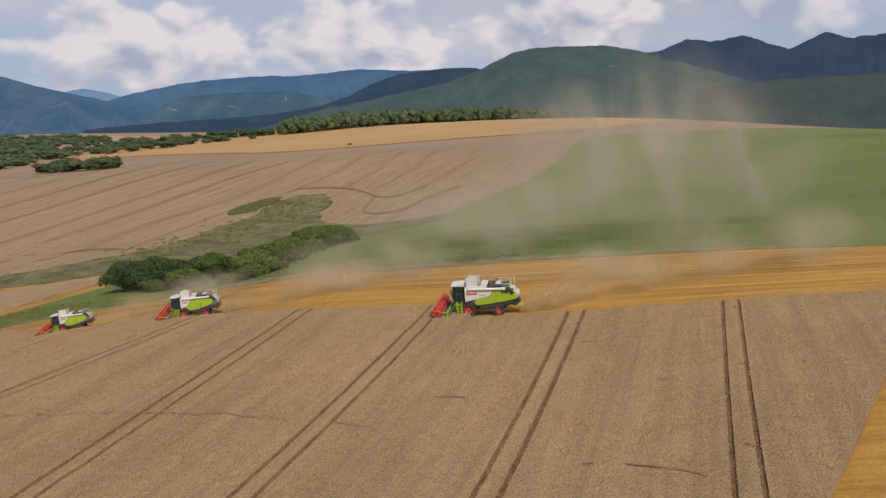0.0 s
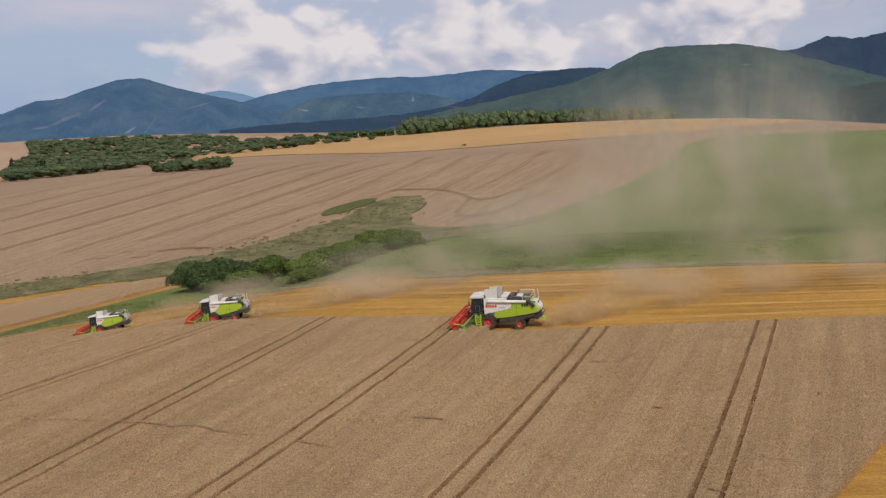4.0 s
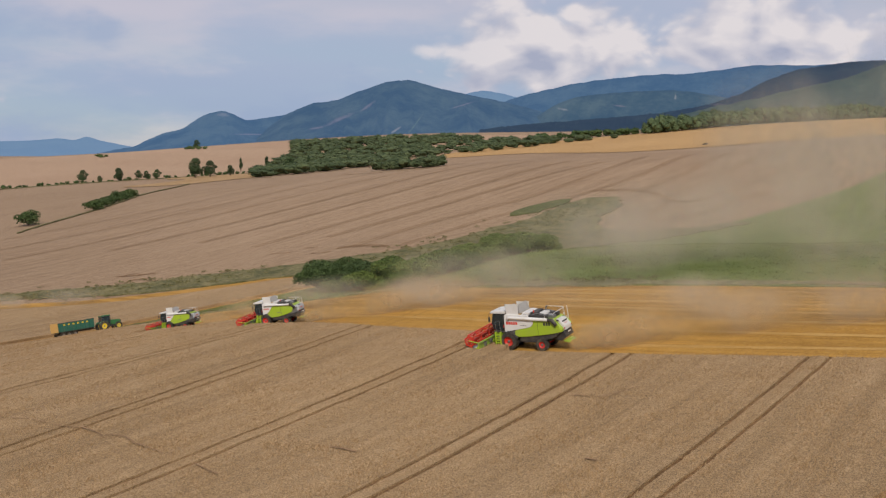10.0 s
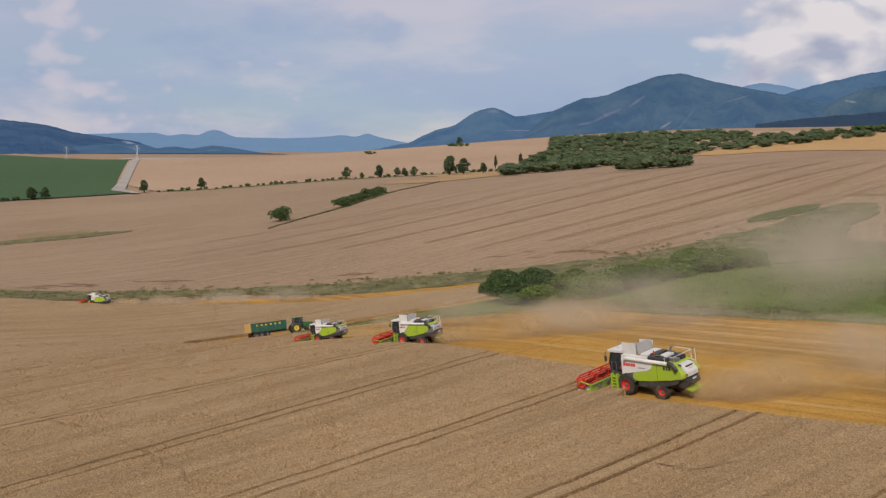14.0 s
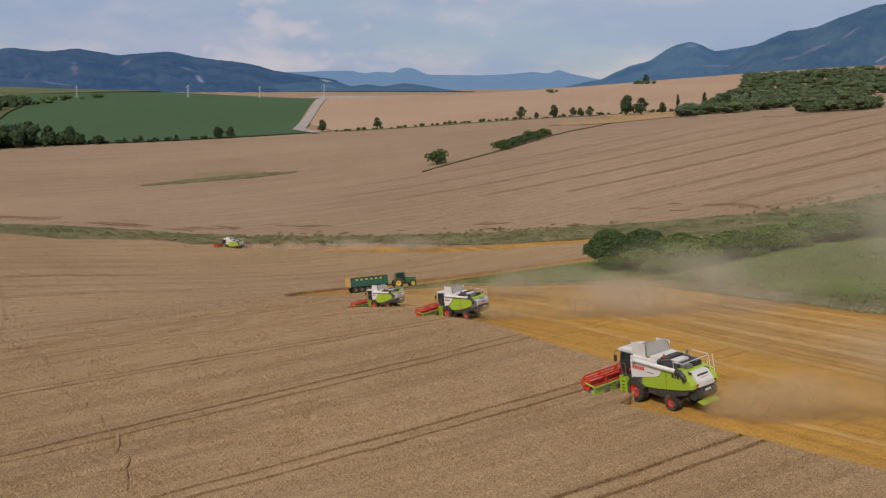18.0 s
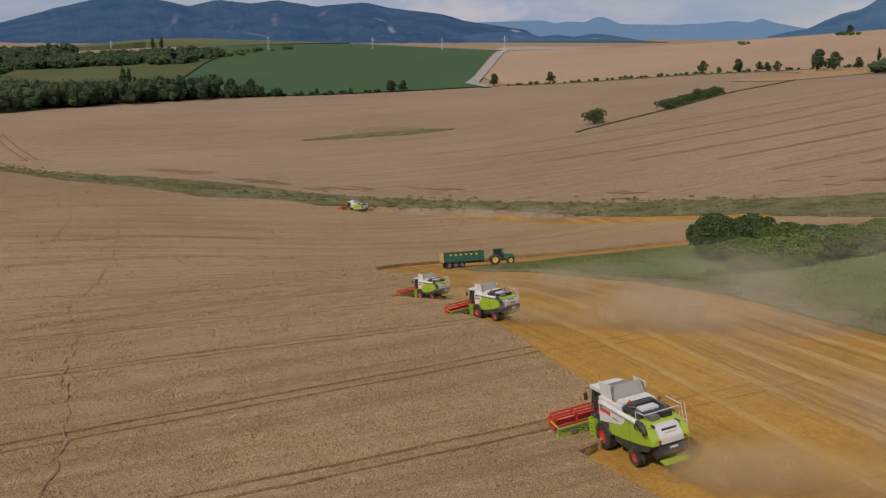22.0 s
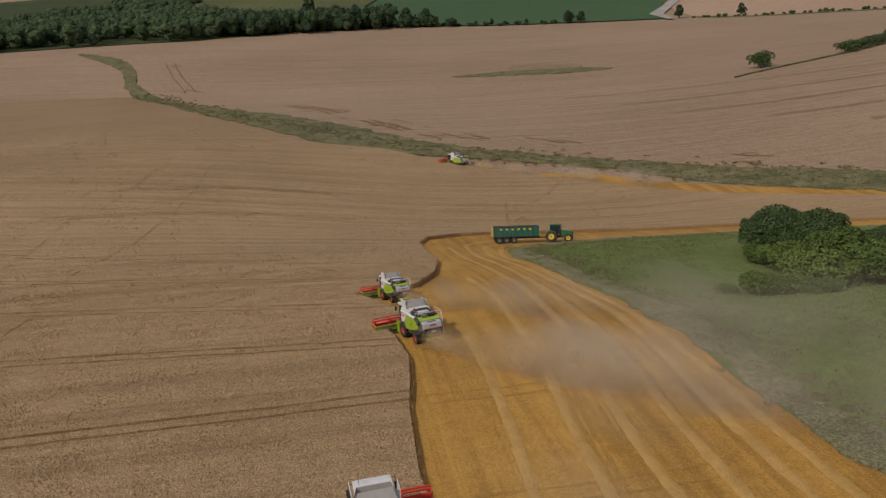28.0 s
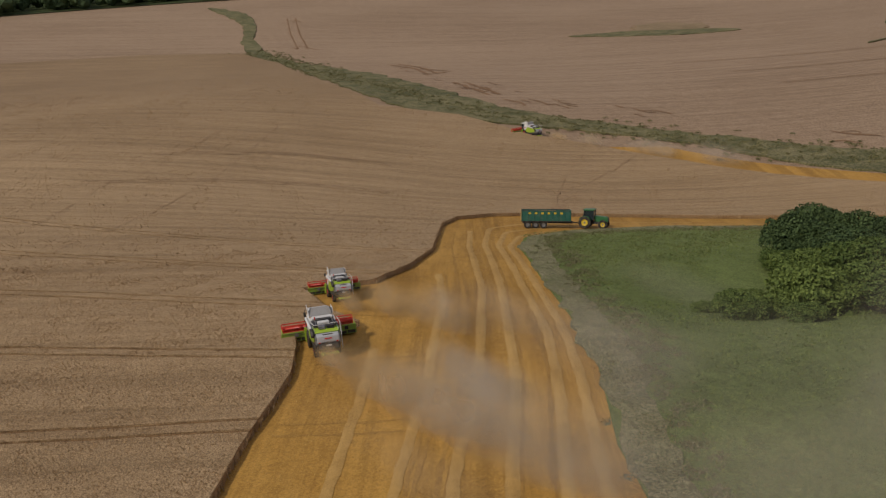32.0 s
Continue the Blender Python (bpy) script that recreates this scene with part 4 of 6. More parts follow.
woodland("meadow_margin_weeds", lined([(12, 147), (-8, 149), (-24, 153), (-38, 155), (-56, 157), (-77, 160), (-88, 164), (-92, 173), (-92, 185), (-85, 200)], 0.25, 0.8, 0.4, 15, 1.3),
         leaf_material("dry_weeds", (0.12, 0.12, 0.05), (0.29, 0.25, 0.13)), "dry brown weeds along the meadow edge", 41, 0.10, 60, "weeds", False)


# ---- machines ----
GREEN = plain("seed_green_paint", (0.33, 0.46, 0.025), 0.32, 0, 0.22, 0.5, 0.9)
WHITE = plain("white_paint", (0.70, 0.68, 0.645), 0.4, 0, 0.4, 0.5, 0.9)
RED = plain("red_paint", (0.60, 0.025, 0.015), 0.4, 0, 0.15, 0.5)
ORANGE = plain("orange_red_paint", (0.58, 0.035, 0.014), 0.4, 0, 0.15, 0.5)
BLACK = plain("black_plastic", (0.025, 0.025, 0.027), 0.55, 0, 0.3)
GREY = plain("grey_metal", (0.22, 0.22, 0.22), 0.45, 0.6, 0.4)
FLAPGREY = plain("flap_grey", (0.62, 0.60, 0.56), 0.5, 0.0, 0.3)
HOODGREY = plain("hood_grey", (0.46, 0.46, 0.45), 0.45, 0.1, 0.35)
HEADGREEN = plain("table_green_paint", (0.22, 0.33, 0.03), 0.45, 0, 0.4, 0.4, 0.9)
PALEGREY = plain("pale_grey_panel", (0.42, 0.40, 0.37), 0.5, 0.2, 0.4)
TYRE = plain("tyre_rubber", (0.022, 0.021, 0.020), 0.85, 0, 0.45, 0.2, 2.5)
LAMP_RED = plain("lamp_red", (0.5, 0.02, 0.01), 0.25, 0, 0.05)
TRACTORGREEN = plain("tractor_green_paint", (0.022, 0.13, 0.035), 0.35, 0, 0.2, 0.5)
YELLOW = plain("wheel_yellow_paint", (0.72, 0.50, 0.02), 0.4, 0, 0.2, 0.5)
TRAILERGREEN = plain("trailer_green_paint", (0.012, 0.11, 0.075), 0.4, 0, 0.25, 0.5)
TRAILERTAN = plain("trailer_tan_panel", (0.55, 0.33, 0.10), 0.5, 0, 0.3, 0.3)
CHAFF = crop_material("grain_heap", (0.42, 0.26, 0.10), (0.62, 0.42, 0.18), 0, 0.2, 0.1, 0.85, 6.0)


def glass_material():
    m, t, b = material("tinted_glass", 0.06, 0.0, 0.6)
    b.inputs["Base Color"].default_value = (0.03, 0.045, 0.05, 1)
    b.inputs["Transmission Weight"].default_value = 0.35
    return m


GLASS = glass_material()


def bevelled(bm, width):
    bmesh.ops.bevel(bm, geom=[e for e in bm.edges if e.is_manifold and e.calc_face_angle(0) > 0.5], offset=width, segments=2, affect="EDGES", profile=0.6)


def box(x0, x1, y0, y1, z0, z1, bevel=0.03, bm=None):
    mine = bmesh.new()
    bmesh.ops.create_cube(mine, size=1.0)
    for v in mine.verts:
        v.co = Vector((x0 + (v.co.x + 0.5) * (x1 - x0), y0 + (v.co.y + 0.5) * (y1 - y0), z0 + (v.co.z + 0.5) * (z1 - z0)))
    if bevel:
        bevelled(mine, min(bevel, 0.45 * min(x1 - x0, y1 - y0, z1 - z0)))
    return join(bm, mine)


def join(bm, mine):
    if bm is None:
        return mine
    me = bpy.data.meshes.new("piece")
    mine.to_mesh(me)
    mine.free()
    bm.from_mesh(me)
    bpy.data.meshes.remove(me)
    return bm


def prism(profile, y0, y1, bevel=0.03, bm=None, taper=None):
    """A side profile (x, z) drawn across from y0 to y1; taper(x, z) gives a factor for y."""
    mine = bmesh.new()
    rings = []
    for y in (y0, y1):
        rings.append([mine.verts.new((x, y * (taper(x, z) if taper else 1.0), z)) for x, z in profile])
    mine.faces.new(rings[0])
    mine.faces.new(rings[1][::-1])
    n = len(profile)
    for k in range(n):
        mine.faces.new((rings[0][(k + 1) % n], rings[0][k], rings[1][k], rings[1][(k + 1) % n]))
    bmesh.ops.recalc_face_normals(mine, faces=mine.faces[:])
    if bevel:
        bevelled(mine, bevel)
    return join(bm, mine)


def tube(points, radius, n=8, bm=None):
    """A pipe through points."""
    mine = bmesh.new()
    rings = []
    pts = [Vector(p) for p in points]
    for i, p in enumerate(pts):
        d = (pts[min(i + 1, len(pts) - 1)] - pts[max(i - 1, 0)]).normalized()
        q = d.to_track_quat("Z", "Y").to_matrix()
        rings.append([mine.verts.new(p + q @ Vector((radius * math.cos(2 * math.pi * k / n), radius * math.sin(2 * math.pi * k / n), 0))) for k in range(n)])
    for a, b in zip(rings, rings[1:]):
        for k in range(n):
            mine.faces.new((a[k], a[(k + 1) % n], b[(k + 1) % n], b[k]))
    mine.faces.new(rings[0][::-1])
    mine.faces.new(rings[-1])
    bmesh.ops.recalc_face_normals(mine, faces=mine.faces[:])
    return join(bm, mine)


def plate(a, b, c, d, thick):
    """A thin sheet between four corners, in order round it."""
    q = [Vector(p) for p in (a, b, c, d)]
    out = (q[1] - q[0]).cross(q[3] - q[0]).normalized() * thick / 2
    bm = bmesh.new()
    near, far = [bm.verts.new(p + out) for p in q], [bm.verts.new(p - out) for p in q]
    bm.faces.new(near)
    bm.faces.new(far[::-1])
    for k in range(4):
        bm.faces.new((near[(k + 1) % 4], near[k], far[k], far[(k + 1) % 4]))
    bmesh.ops.recalc_face_normals(bm, faces=bm.faces[:])
    return bm


def lathe(profile, at, n=28):
    """A wheel-like body turned about the y axis: profile of (radius, y)."""
    bm = bmesh.new()
    rings = [[bm.verts.new((at[0] + r * math.cos(2 * math.pi * k / n), at[1] + y, at[2] + r * math.sin(2 * math.pi * k / n))) for k in range(n)] for r, y in profile]
    for a, b in zip(rings, rings[1:] + rings[:1]):
        for k in range(n):
            bm.faces.new((a[k], a[(k + 1) % n], b[(k + 1) % n], b[k]))
    bmesh.ops.recalc_face_normals(bm, faces=bm.faces[:])
    return bm


def wheel(root, x, y, r, w, rim_mat, tread=20):
    """A lugged farm tyre with its rim."""
    i = r * 0.55
    s = 1 if y > 0 else -1
    bm = lathe([(i, -w / 2), (r * 0.88, -w / 2), (r * 0.96, -w * 0.42), (r * 0.97, w * 0.42), (r * 0.88, w / 2), (i, w / 2)], (x, y, r))
    for k in range(tread):
        for side in (-1, 1):
            a = 2 * math.pi * (k + (0.5 if side > 0 else 0)) / tread
            lug = box(-0.035, 0.035, 0.02 if side > 0 else -w * 0.47, w * 0.47 if side > 0 else -0.02, r * 0.955, r * 1.01, 0)
            for v in lug.verts:
                v.co.x += abs(v.co.y) * 0.45
                v.co = Matrix.Rotation(a, 3, "Y") @ v.co + Vector((x, y, r))
            join(bm, lug)
    tyre = part("wheel", bm, TYRE, root)
    bm = lathe([(i * 0.98, -w * 0.40), (i * 0.98, w * 0.40), (i * 0.80, w * 0.34), (i * 0.72, w * 0.12 * s + 0.02), (i * 0.30, w * 0.22 * s), (0.02, w * 0.22 * s), (0.02, -w * 0.05), (i * 0.80, -w * 0.34)], (x, y, r))
    part("rim", bm, rim_mat, tyre, "painted steel rim", True)
    bm = lathe([(0.12, 0.0), (0.14, s * w * 0.30), (0.02, s * w * 0.34), (0.02, 0.0)], (x, y, r), 14)
    part("hub", bm, GREY, tyre)


def combine_harvester(label, hooded=False, flap=1.0):
    """A combine with its cutting table, heading along +x, standing on z = 0; half length about 4.5 m. hooded: the kind with a short white front and a grey rear hood."""
    c = new("combine_harvester")
    tagged(c, label, "combine harvester", "combine harvesters at work")
    # chassis and threshing body
    part("chassis", prism([(2.3, 0.95), (2.3, 1.5), (-2.6, 1.75), (-3.9, 1.75), (-3.6, 1.35), (-2.2, 0.85), (0.4, 0.75)], -0.95, 0.95, 0.05), BLACK, c, "dark underbody frame")
    for s in (1, -1):
        y0, y1 = (1.36, 1.47) if s > 0 else (-1.47, -1.36)
        if hooded:
            part("side_panel", prism([(2.25, 1.85), (2.25, 3.10), (0.37, 3.06), (0.60, 2.72), (1.05, 2.28), (1.42, 1.98), (1.75, 1.93)], y0, y1, 0.04), WHITE, c, "white painted side panel")
            part("side_panel", prism([(1.15, 1.50), (1.40, 1.95), (1.03, 2.26), (0.58, 2.70), (0.35, 3.03), (-3.0, 2.98), (-3.35, 2.5), (-3.15, 2.02), (-2.2, 1.72), (-0.4, 1.42), (0.7, 1.36)], y0, y1, 0.05), GREEN, c, "light green painted side panel")
            part("panel_joint", box(-1.16, -1.12, *((1.47, 1.476) if s > 0 else (-1.476, -1.47)), 1.72, 2.98, 0.0), BLACK, c, "dark panel joint")
        else:
            part("side_panel", prism([(2.25, 1.85), (2.25, 3.15), (-1.15, 3.02), (-1.0, 2.62), (-0.85, 2.44), (-0.5, 2.32), (1.0, 2.06), (1.75, 1.95)], y0, y1, 0.04), WHITE, c, "white painted side panel")
            part("side_panel", prism([(1.15, 1.60), (1.02, 2.04), (-0.52, 2.30), (-0.87, 2.42), (-1.02, 2.60), (-1.17, 3.0), (-3.2, 2.98), (-4.0, 2.55), (-4.15, 2.0), (-3.0, 1.78), (-0.6, 1.50), (0.7, 1.42)], y0, y1, 0.05), GREEN, c, "light green painted side panel")
            part("panel_joint", box(-1.60, -1.57, *((1.47, 1.476) if s > 0 else (-1.476, -1.47)), 1.66, 2.95, 0.0), BLACK, c, "dark panel joint")
        part("top_gap", box(-2.6 if not hooded else -2.4, 2.0, *((1.37, 1.46) if s > 0 else (-1.46, -1.37)), 3.02, 3.14, 0.0), BLACK, c, "dark gap under the spout")
        ya, yb = (1.475, 1.487) if s > 0 else (-1.487, -1.475)
        bm = None
        for k in range(5):
            x = 2.02 - (0.20 if hooded else 0.27) * k
            bm = box(x - (0.15 if hooded else 0.21), x, ya, yb, 2.56, 2.74 if hooded else 2.82, 0.0, bm)
        part("badge", bm, RED, c, "row of plain red bars")
        bm = None
        for k in range(4):
            x = (0.45 if not hooded else -0.45) - 0.2 * k
            bm = box(x - 0.16, x, ya, yb, 2.48 if not hooded else 2.0, 2.54 if not hooded else 2.08, 0.0, bm)
        part("badge", bm, GREY, c, "small grey bars")
        bm = prism([(2.35, 1.62), (1.85, 1.98), (1.25, 1.80), (0.75, 1.38), (0.85, 1.22), (1.3, 1.62), (1.85, 1.80), (2.3, 1.45)], *((1.2, 1.6) if s > 0 else (-1.6, -1.2)), 0.03)
        part("mudguard", bm, BLACK, c)
        part("lower_cover", prism([(0.6, 1.0), (0.6, 1.42), (-0.6, 1.5), (-3.0, 1.78), (-3.9, 1.9), (-3.6, 1.55), (-2.4, 1.2), (-0.9, 0.9)], *((1.15, 1.36) if s > 0 else (-1.36, -1.15)), 0.03), BLACK, c)
    part("body_core", prism([(2.2, 1.6), (2.2, 3.1), (-3.1, 2.95), (-3.95, 2.5), (-4.1, 1.9), (-0.6, 1.45), (0.8, 1.4)], -1.36, 1.36, 0.03), GREY, c)
    # deck, tank and engine
    part("deck", prism([(2.25, 3.12), (2.25, 3.42), (1.9, 3.5), (-0.45, 3.44), (-0.6, 3.05)], -1.42, 1.42, 0.05), WHITE, c, "white tank top deck")
    part("rear_deck", prism([(-1.2, 3.0), (-1.2, 3.16), (-3.1, 3.10), (-3.6, 2.9), (-3.4, 2.8)], -1.3, 1.3, 0.04), GREEN, c)
    part("engine_bay", box(-2.5, -0.5, -1.25, 1.25, 3.05, 3.40, 0.05), BLACK, c, "dark dusty engine bay")
    part("engine_cover", box(-2.2, -1.5, -0.55, 0.75, 3.3, 3.56, 0.08), FLAPGREY, c, "pale engine cover")
    for y in (-1.0, 0.98):
        part("hose", tube([(-2.4, y, 3.4), (-1.6, y * 0.9, 3.55), (-0.8, y, 3.42)], 0.05, 6), GREY, c)
    part("radiator_grille", box(-2.56, -2.51, -0.6, 0.8, 3.10, 3.36, 0.01), GREY, c)
    part("fan_housing", box(-1.28, -0.6, -0.9, 0.9, 3.4, 3.62, 0.06), BLACK, c, "dark air intake screen")
    part("exhaust", tube([(-1.5, -1.05, 3.1), (-1.5, -1.05, 3.7), (-1.65, -1.05, 3.85)], 0.08, 10), GREY, c)
    part("toolbox", box(-3.2, -2.5, 0.1, 0.75, 3.1, 3.36, 0.04), GREY, c)
    part("battery_box", box(-3.15, -2.5, -0.9, -0.15, 3.1, 3.42, 0.04), BLACK, c)
    # open grain tank with raised flaps
    part("tank_floor", prism([(1.95, 3.3), (1.95, 3.55), (0.35, 3.55), (0.35, 3.3)], -1.3, 1.3, 0.02), CHAFF, c, "grain heaped in the open tank")
    for s in (1, -1):
        top = 4.42 if s > 0 else 4.15
        o = s * (1.30 + 0.08 * flap)
        part("tank_flap", plate((2.0, s * 1.30, 3.42), (0.62, s * 1.30, 3.42), (0.55, o, top), (2.05, o, top), 0.05), WHITE if s > 0 else FLAPGREY, c, "raised white tank flap" if s > 0 else "raised pale grey tank flap")
    for x, xt, top, mat in ((2.02, 2.08, 4.05, PALEGREY), (0.40, 0.72, 4.34, PALEGREY)):
        wing = part("tank_flap", plate((x, -1.26, 3.42), (x, 1.26, 3.42), (xt, 1.0, top), (xt, -1.0, top), 0.05), mat, c, "raised grey tank flap")
        part("rim", tube([(xt, -1.02, top), (xt, 1.02, top)], 0.035, 6), BLACK, wing, "dark rubber rim")
    for s in (1, -1):
        part("tank_gusset", plate((0.60, s * 1.27, 3.44), (0.43, s * 1.25, 3.44), (0.73, s * 1.0, 4.30), (0.74, s * 1.33, 4.08), 0.03), GREY, c, "dark rubber corner sheet")
    part("tank_cover", prism([(0.25, 3.48), (0.25, 3.62), (-0.55, 3.58), (-0.55, 3.44)], -1.15, 1.15, 0.04), WHITE, c)
    # unloading spout folded along the side away from the crop's edge
    spout = part("unloading_spout", tube([(1.80, 1.50, 3.0), (1.72, 1.58, 3.16), (1.5, 1.60, 3.22), (-2.9, 1.58, 3.10)], 0.145, 14), WHITE, c, "white folded unloading spout", True)
    part("spout_mouth", tube([(-2.85, 1.58, 3.10), (-3.25, 1.58, 3.07), (-3.55, 1.57, 2.80), (-3.68, 1.57, 2.58)], 0.19, 12), BLACK, spout, "black rubber spout mouth", True)
    # cab
    cab = part("cab", prism([(3.75, 1.95), (3.95, 2.5), (3.7, 3.45), (2.3, 3.5), (2.3, 1.9)], -1.02, 1.02, 0.05), GLASS, c, "tinted glass cab")
    part("roof", prism([(4.05, 3.45), (3.95, 3.66), (3.2, 3.75), (2.25, 3.70), (2.25, 3.45)], -1.15, 1.15, 0.07), WHITE, cab, "white cab roof")
    for s in (1, -1):
        part("pillar", tube([(3.75, s * 1.03, 1.95), (3.95, s * 1.03, 2.5), (3.7, s * 1.03, 3.48)], 0.045, 6), BLACK, cab)
        part("indicator", box(2.28, 2.34, s * 1.52 - 0.06, s * 1.52 + 0.06, 2.3, 2.5, 0.01), ORANGE, c, "orange side lamp")
        part("pillar", tube([(2.55, s * 1.03, 1.9), (2.55, s * 1.03, 3.5)], 0.06, 6), BLACK, cab)
        mirror = part("mirror", box(3.95, 4.05, s * 1.45 - 0.14, s * 1.45 + 0.14, 2.75, 3.2, 0.03), BLACK, c)
        part("mirror_arm", tube([(3.8, s * 1.05, 3.5), (4.05, s * 1.4, 3.45), (4.02, s * 1.45, 3.15)], 0.025, 6), BLACK, mirror)
        part("work_lamp", box(3.98, 4.06, s * 0.75 - 0.12, s * 0.75 + 0.12, 3.5, 3.6, 0.015), GREY, cab)
    part("seat", box(2.55, 3.0, -0.28, 0.28, 2.0, 2.9, 0.06), BLACK, cab)
    part("platform", box(2.3, 3.6, -1.45, 1.45, 1.78, 1.90, 0.02), BLACK, c)
    # steps up to the cab
    for s in (1,):
        bm = None
        for k in range(5):
            bm = box(2.70, 3.28, s * 1.55 - 0.2, s * 1.55 + 0.2, 0.50 + 0.28 * k, 0.60 + 0.28 * k, 0.0, bm)
        for x in (2.70, 3.28):
            bm = box(x - 0.06, x + 0.06, s * 1.55 - 0.22, s * 1.55 + 0.22, 0.45, 1.98, 0.0, bm)
        part("ladder", bm, GREEN, c, "light green cab ladder")
        part("handrail", tube([(3.25, 1.55, 1.9), (3.25, 1.6, 2.8), (2.75, 1.6, 2.8), (2.75, 1.55, 1.9)], 0.025, 6), GREY, c)
    # rear
    if hooded:
        part("rear_hood", prism([(-3.0, 1.95), (-2.95, 2.86), (-3.85, 2.82), (-4.2, 2.68), (-4.3, 2.15), (-4.15, 2.0)], -1.2, 1.2, 0.10), HOODGREY, c, "pale grey rear hood")
        part("rear_badge", box(-4.32, -4.28, -0.4, 0.4, 2.42, 2.52, 0.0), RED, c, "plain red bar")
        for k in range(4):
            part("hood_slot", box(-4.0 + 0.26 * k, -3.86 + 0.26 * k, 1.245, 1.265, 2.3, 2.62, 0.0), BLACK, c, "dark hood slot")
        part("rear_skirt", prism([(-2.7, 1.35), (-2.8, 1.98), (-4.2, 2.02), (-4.25, 1.5), (-3.7, 1.2)], -1.22, 1.22, 0.05), BLACK, c, "dark rear skirt")
        for s in (1, -1):
            part("tail_lamp", box(-4.34, -4.29, s * 0.95 - 0.1, s * 0.95 + 0.1, 2.06, 2.16, 0.01), LAMP_RED, c)
    else:
        part("rear_hood", prism([(-3.35, 2.05), (-3.2, 3.0), (-3.78, 2.96), (-4.33, 2.4), (-4.38, 2.05)], -0.85, 0.85, 0.06), FLAPGREY, c, "pale grey rear hood")
        part("rear_badge", box(-4.14, -4.10, -0.4, 0.4, 2.52, 2.62, 0.0), RED, c, "plain red bar")
        part("rear_grille", prism([(-3.78, 2.9), (-3.76, 2.95), (-3.35, 2.99), (-3.37, 2.9)], -1.0, 1.0, 0.0), BLACK, c)
        for s in (1, -1):
            part("tail_lamp", box(-4.36, -4.31, s * 0.95 - 0.1, s * 0.95 + 0.1, 2.2, 2.32, 0.01), LAMP_RED, c)
            part("rear_corner", prism([(-3.0, 2.1), (-3.0, 2.98), (-3.6, 2.85), (-4.2, 2.3), (-4.25, 2.0)], *((0.86, 1.42) if s > 0 else (-1.42, -0.86)), 0.08), GREEN, c)
    part("straw_chopper", prism([(-3.0, 1.25), (-3.2, 1.9), (-4.3, 1.95), (-4.5, 1.5), (-3.9, 1.1)], -1.0, 1.0, 0.05), BLACK, c, "dark straw chopper")
    part("spreader", prism([(-4.15, 1.06), (-4.15, 1.12), (-4.75, 0.98), (-4.75, 0.93)], -0.95, 0.95, 0.01), GREEN, c, "light green straw spreader plate")
    bm = None
    for s in (0.35, 0.6, 0.85):
        bm = tube([(-3.2, -1.25, 1.6), (-3.3, -1.3, 3.0)], 0.025, 6, bm) if s == 0.35 else bm
    for k in range(6):
        bm = tube([(-3.32, -1.55, 1.55 + 0.26 * k), (-3.72, -1.55, 1.5 + 0.26 * k)], 0.025, 6, bm)
    bm = tube([(-3.3, -1.55, 1.3), (-3.35, -1.55, 3.0), (-3.3, -1.5, 3.7), (-1.6, -1.48, 3.75)], 0.03, 6, bm)
    bm = tube([(-3.75, -1.55, 1.25), (-3.75, -1.55, 3.0), (-3.7, -1.5, 3.8)], 0.03, 6, bm)
    part("rear_ladder", bm, WHITE, c, "white rear ladder and rails")
    bm = tube([(-3.35, 1.3, 3.05), (-3.35, 1.3, 3.62), (-3.35, -1.3, 3.66), (-3.35, -1.3, 3.05)], 0.028, 6)
    bm = tube([(-3.35, 1.3, 3.6), (-2.4, 1.38, 3.62), (-2.4, 1.38, 3.1)], 0.028, 6, bm)
    part("guard_rail", bm, WHITE, c, "pale guard rail")
    for k in range(0 if hooded else 3):
        part("vent", box(-3.0 + 0.28 * k, -2.8 + 0.28 * k, 1.475, 1.485, 2.55, 2.85, 0.0), BLACK, c, "dark side vent")
    part("beacon", tube([(-1.0, 0.9, 3.6), (-1.0, 0.9, 3.85)], 0.07, 8), ORANGE, c, "orange beacon")
    part("aerial", tube([(3.0, 0.8, 3.7), (2.9, 0.8, 4.5)], 0.012, 4), BLACK, cab)
    part("rear_window", box(-4.02, -3.98, -0.55, 0.55, 2.72, 2.84, 0.0), BLACK, c, "dark rear grille slot")
    part("number_plate", box(-4.46, -4.43, -0.3, 0.3, 1.78, 1.9, 0.0), WHITE, c, "plain white plate")
    # wheels
    for s in (1, -1):
        wheel(c, 1.9, s * 1.28, 0.96, 0.72, RED)
        wheel(c, -1.85, s * 1.22, 0.68, 0.50, RED, 18)
    part("axle", tube([(-1.85, -1.2, 0.68), (-1.85, 1.2, 0.68)], 0.10, 8), BLACK, c)
    part("axle", tube([(1.9, -1.2, 0.96), (1.9, 1.2, 0.96)], 0.16, 8), BLACK, c)
    # feeder and cutting table
    part("feeder_house", prism([(2.4, 1.25), (2.6, 1.95), (4.3, 1.0), (4.3, 0.35)], -0.75, 0.75, 0.04), GREEN, c, "light green feeder house")
    w = 4.3 if hooded else 3.75
    table = part("cutting_table", prism([(4.25, 0.18), (4.25, 1.25), (4.38, 1.30), (4.45, 0.55), (4.9, 0.28), (5.75, 0.24), (5.8, 0.16)], -w, w, 0.015), HEADGREEN, c, "light green cutting table")
    part("auger", tube([(4.85, -w + 0.1, 0.62), (4.85, w - 0.1, 0.62)], 0.28, 14), GREY, table, "grey feeding auger", True)
    bm = None
    for s in (1, -1):
        for k in range(10):
            y = s * (0.5 + 0.33 * k)
            mine = lathe([(0.25, -0.02), (0.36, -0.02), (0.36, 0.02), (0.25, 0.02)], (4.85, y, 0.62), 14)
